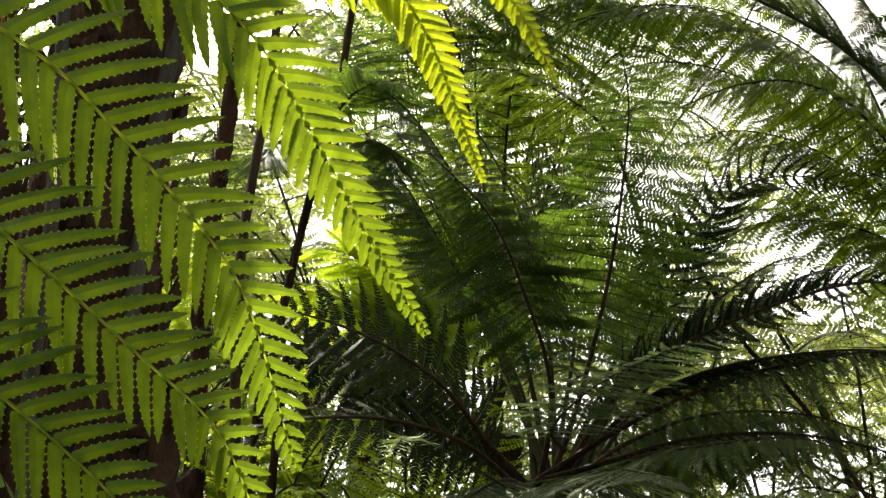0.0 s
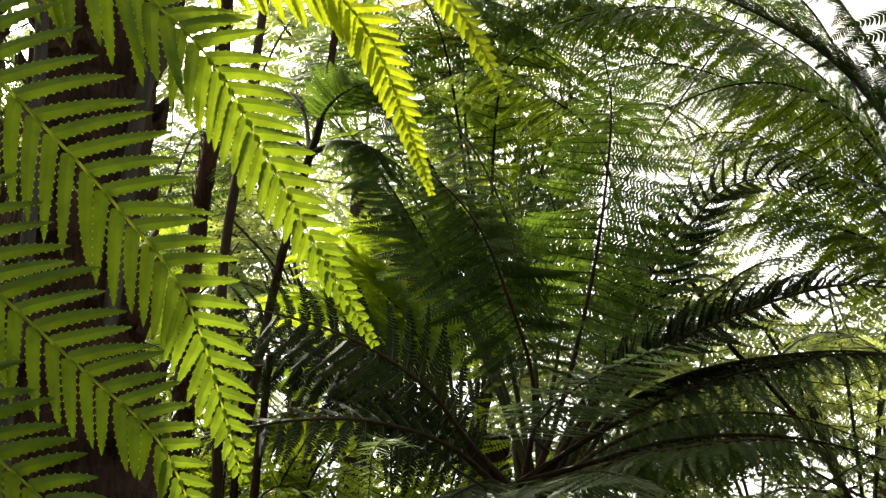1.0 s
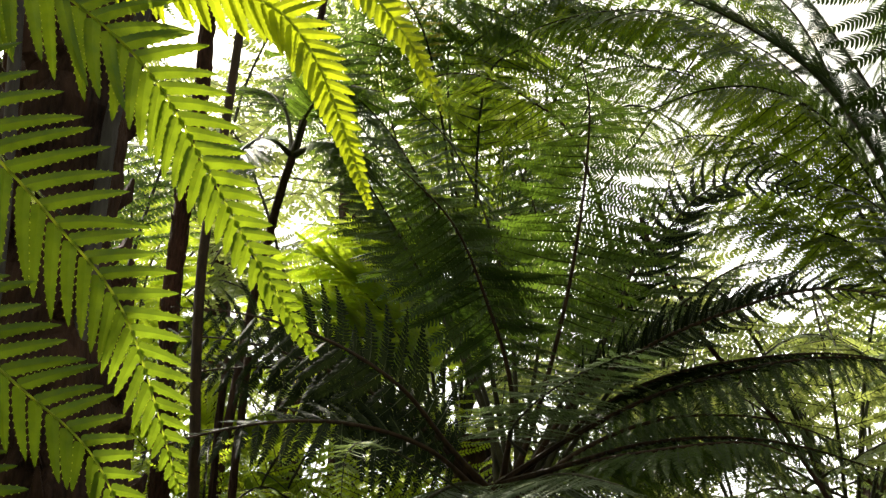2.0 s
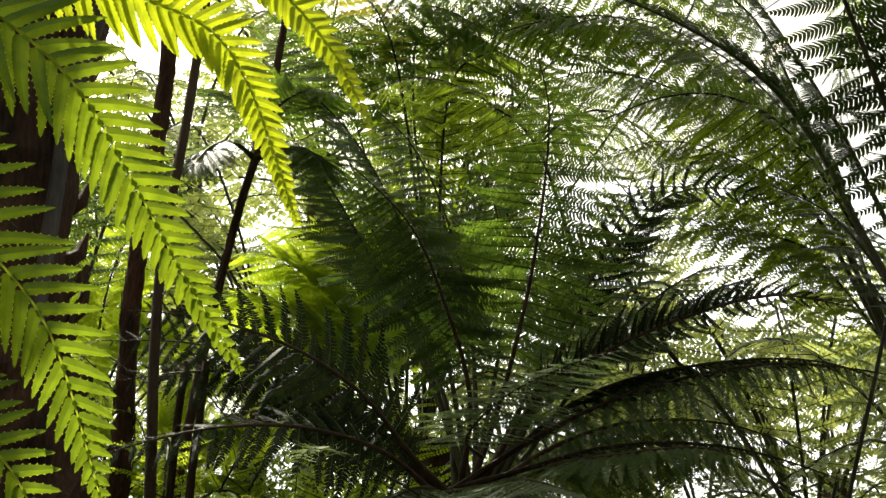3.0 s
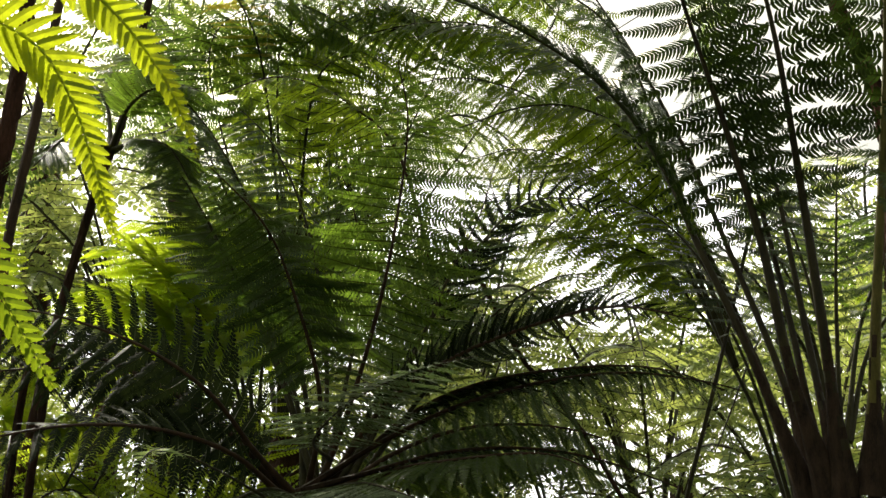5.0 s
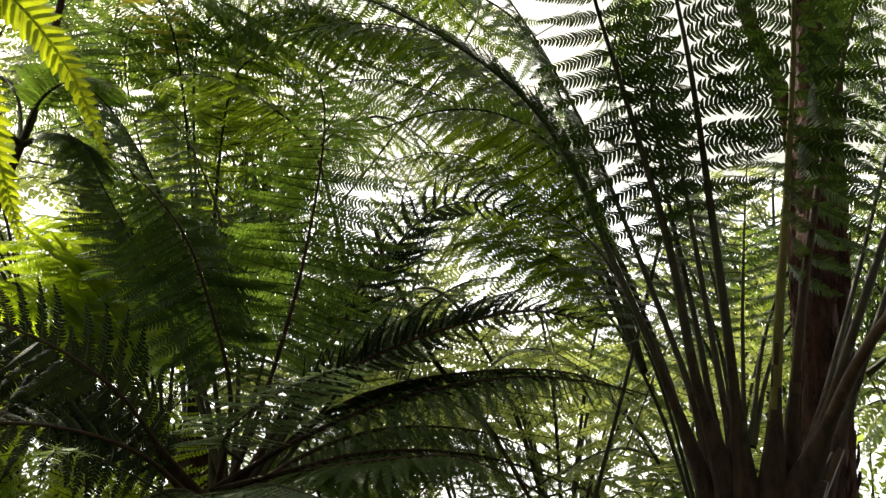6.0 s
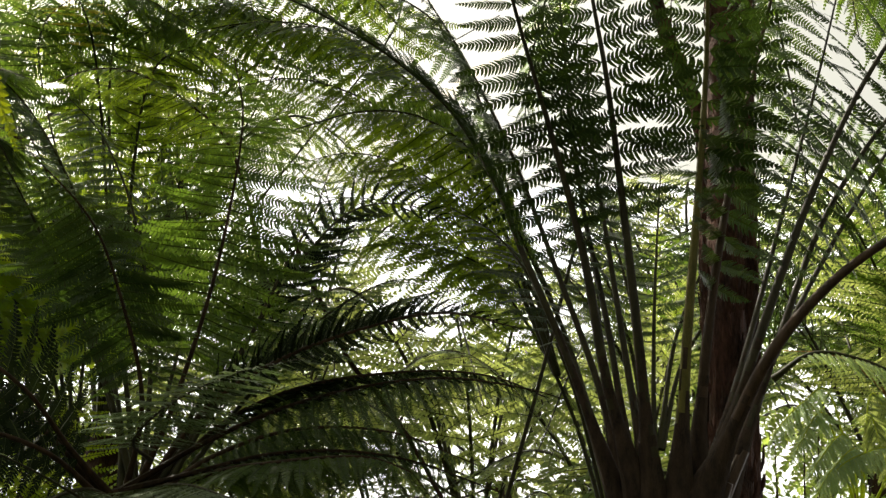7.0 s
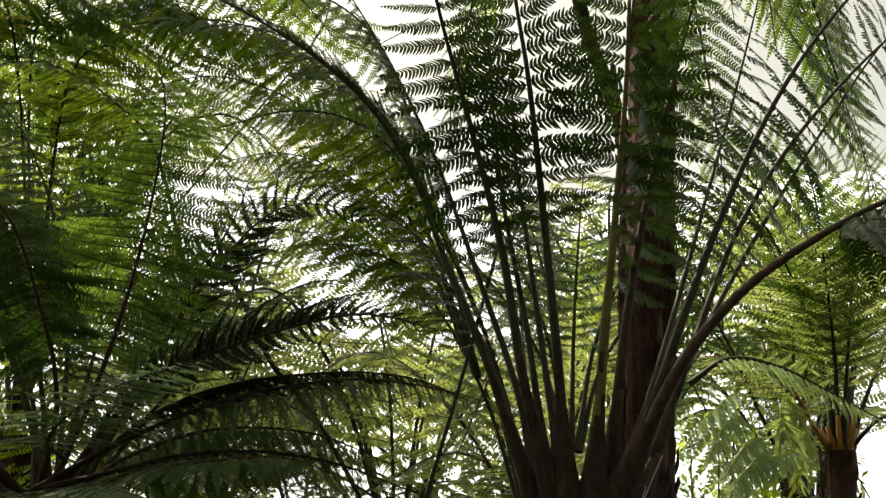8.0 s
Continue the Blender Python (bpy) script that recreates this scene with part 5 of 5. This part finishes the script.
shrub(2.62, 5.3, 1.6, 2.55, 0.30, 1500, 508, 0.055)
shrub(2.50, 5.2, 1.3, 2.45, 0.25, 2200, 509, 0.055)



# Unseen trunk, added to keep the sun off the near green leaflets.
stem("tree_fern", [(-1.36, 1.87, 0.0), (-1.34, 1.87, 1.6), (-1.34, 1.87, 4.6)], (0.15, 0.13), BARK, "thick dark fibrous tree fern trunk", True, 0.2, 49)


# a small frond hanging in the gap of sky
B([(0.255, 3.100, 3.411), (0.354, 3.200, 3.547), (0.465, 3.250, 3.519), (0.562, 3.300, 3.444), (0.638, 3.300, 3.358), (0.702, 3.300, 3.312)], 0.075, stalk=0.30, pairs=22, droop=0.3, radius=0.004)


# ---- frame of the glasshouse roof, and a wire ----
CREAM = leaf_material("cream_roof_sheet", (0.80, 0.78, 0.70), (0.86, 0.84, 0.77), (0.93, 0.91, 0.84), share=0.9, rough=0.6)
STEEL = bark_material("dull_wire", (0.12, 0.12, 0.12), (0.25, 0.25, 0.24), 30.0, 1.0, 0.0005, 0.5)


def beam(a, b, wide, deep, name, mat, label, category):
    a, b = Vector(a), Vector(b)
    t = (b - a).normalized()
    s = t.cross(Vector((0, 1, 0))).normalized()
    u = s.cross(t)
    bm = bmesh.new()
    bmesh.ops.create_cube(bm, size=1)
    for v in bm.verts:
        c = v.co.copy()
        v.co = (a + b) / 2 + t * c.x * (b - a).length + s * c.y * wide + u * c.z * deep
    me = bpy.data.meshes.new(name)
    bm.to_mesh(me)
    bm.free()
    me.materials.append(mat)
    return tagged(new(name, me), label, category, kind="structure")


beam((1.013, 10.500, 5.816), (3.278, 10.500, 7.856), 0.10, 0.02, "roof_beam", CREAM, "cream translucent roof strip against the white sky", "beam")
wire_ = Mesh()
wire_.tube(smooth_path([(0.454, 9.500, 5.629), (1.254, 9.500, 6.246), (1.999, 9.500, 6.772)], 12)[0], [0.006] * 12, 6)
tagged(new("wire", wire_.data("wire", STEEL, smooth=True)), "thin grey wire stretched under the roof", "wire", kind="structure")


# ---- white daylight beyond the trees ----
daylight, day_nodes, day_links = material("white_daylight")
glow_ = day_nodes.new("ShaderNodeEmission")
glow_.inputs["Color"].default_value, glow_.inputs["Strength"].default_value = (1.0, 0.985, 0.94, 1), 1.5
day_links.new(glow_.outputs["Emission"], day_nodes["Material Output"].inputs["Surface"])
far_wall = Mesh()
for i_ in range(41):
    a_ = radians(-60 + 120 * i_ / 40)
    far_wall.v += [(15 * math.sin(a_), 15 * math.cos(a_), -0.3), (15 * math.sin(a_), 15 * math.cos(a_), 7.0)]
for i_ in range(40):
    far_wall.f.append((2 * i_, 2 * i_ + 1, 2 * i_ + 3, 2 * i_ + 2))
    far_wall.m.append(0)
tagged(new("backdrop", far_wall.data("backdrop", daylight)), "overexposed white daylight beyond the tree ferns", "backdrop", kind="structure")


# ---- unseen bank added behind the camera to limit light from the sky ----
def bank():
    """An unseen leafy bank in a half ring, added to block sky light."""
    me = Mesh()
    rng = random.Random(77)
    cols, rows = 210, 40
    for i in range(cols + 1):
        a = radians(98 + 164 * i / cols)
        for j in range(rows + 1):
            r = 5.8 + 0.5 * noise.noise((i * 0.09, j * 0.15, 0)) + 0.22 * noise.noise((i * 0.45, j * 0.5, 3)) + rng.uniform(-0.07, 0.07) - 0.015 * j
            me.v.append((r * math.sin(a), r * math.cos(a), -0.3 + 3.9 * j / rows))
    for i in range(cols):
        for j in range(rows):
            c = i * (rows + 1) + j
            me.f.append((c, c + rows + 1, c + rows + 2, c + 1))
            me.m.append(0)
    return me


tagged(new("wall_thicket", bank().data("wall_thicket", LEAF)), "dark leafy thicket closing the path behind", "thicket", kind="structure")
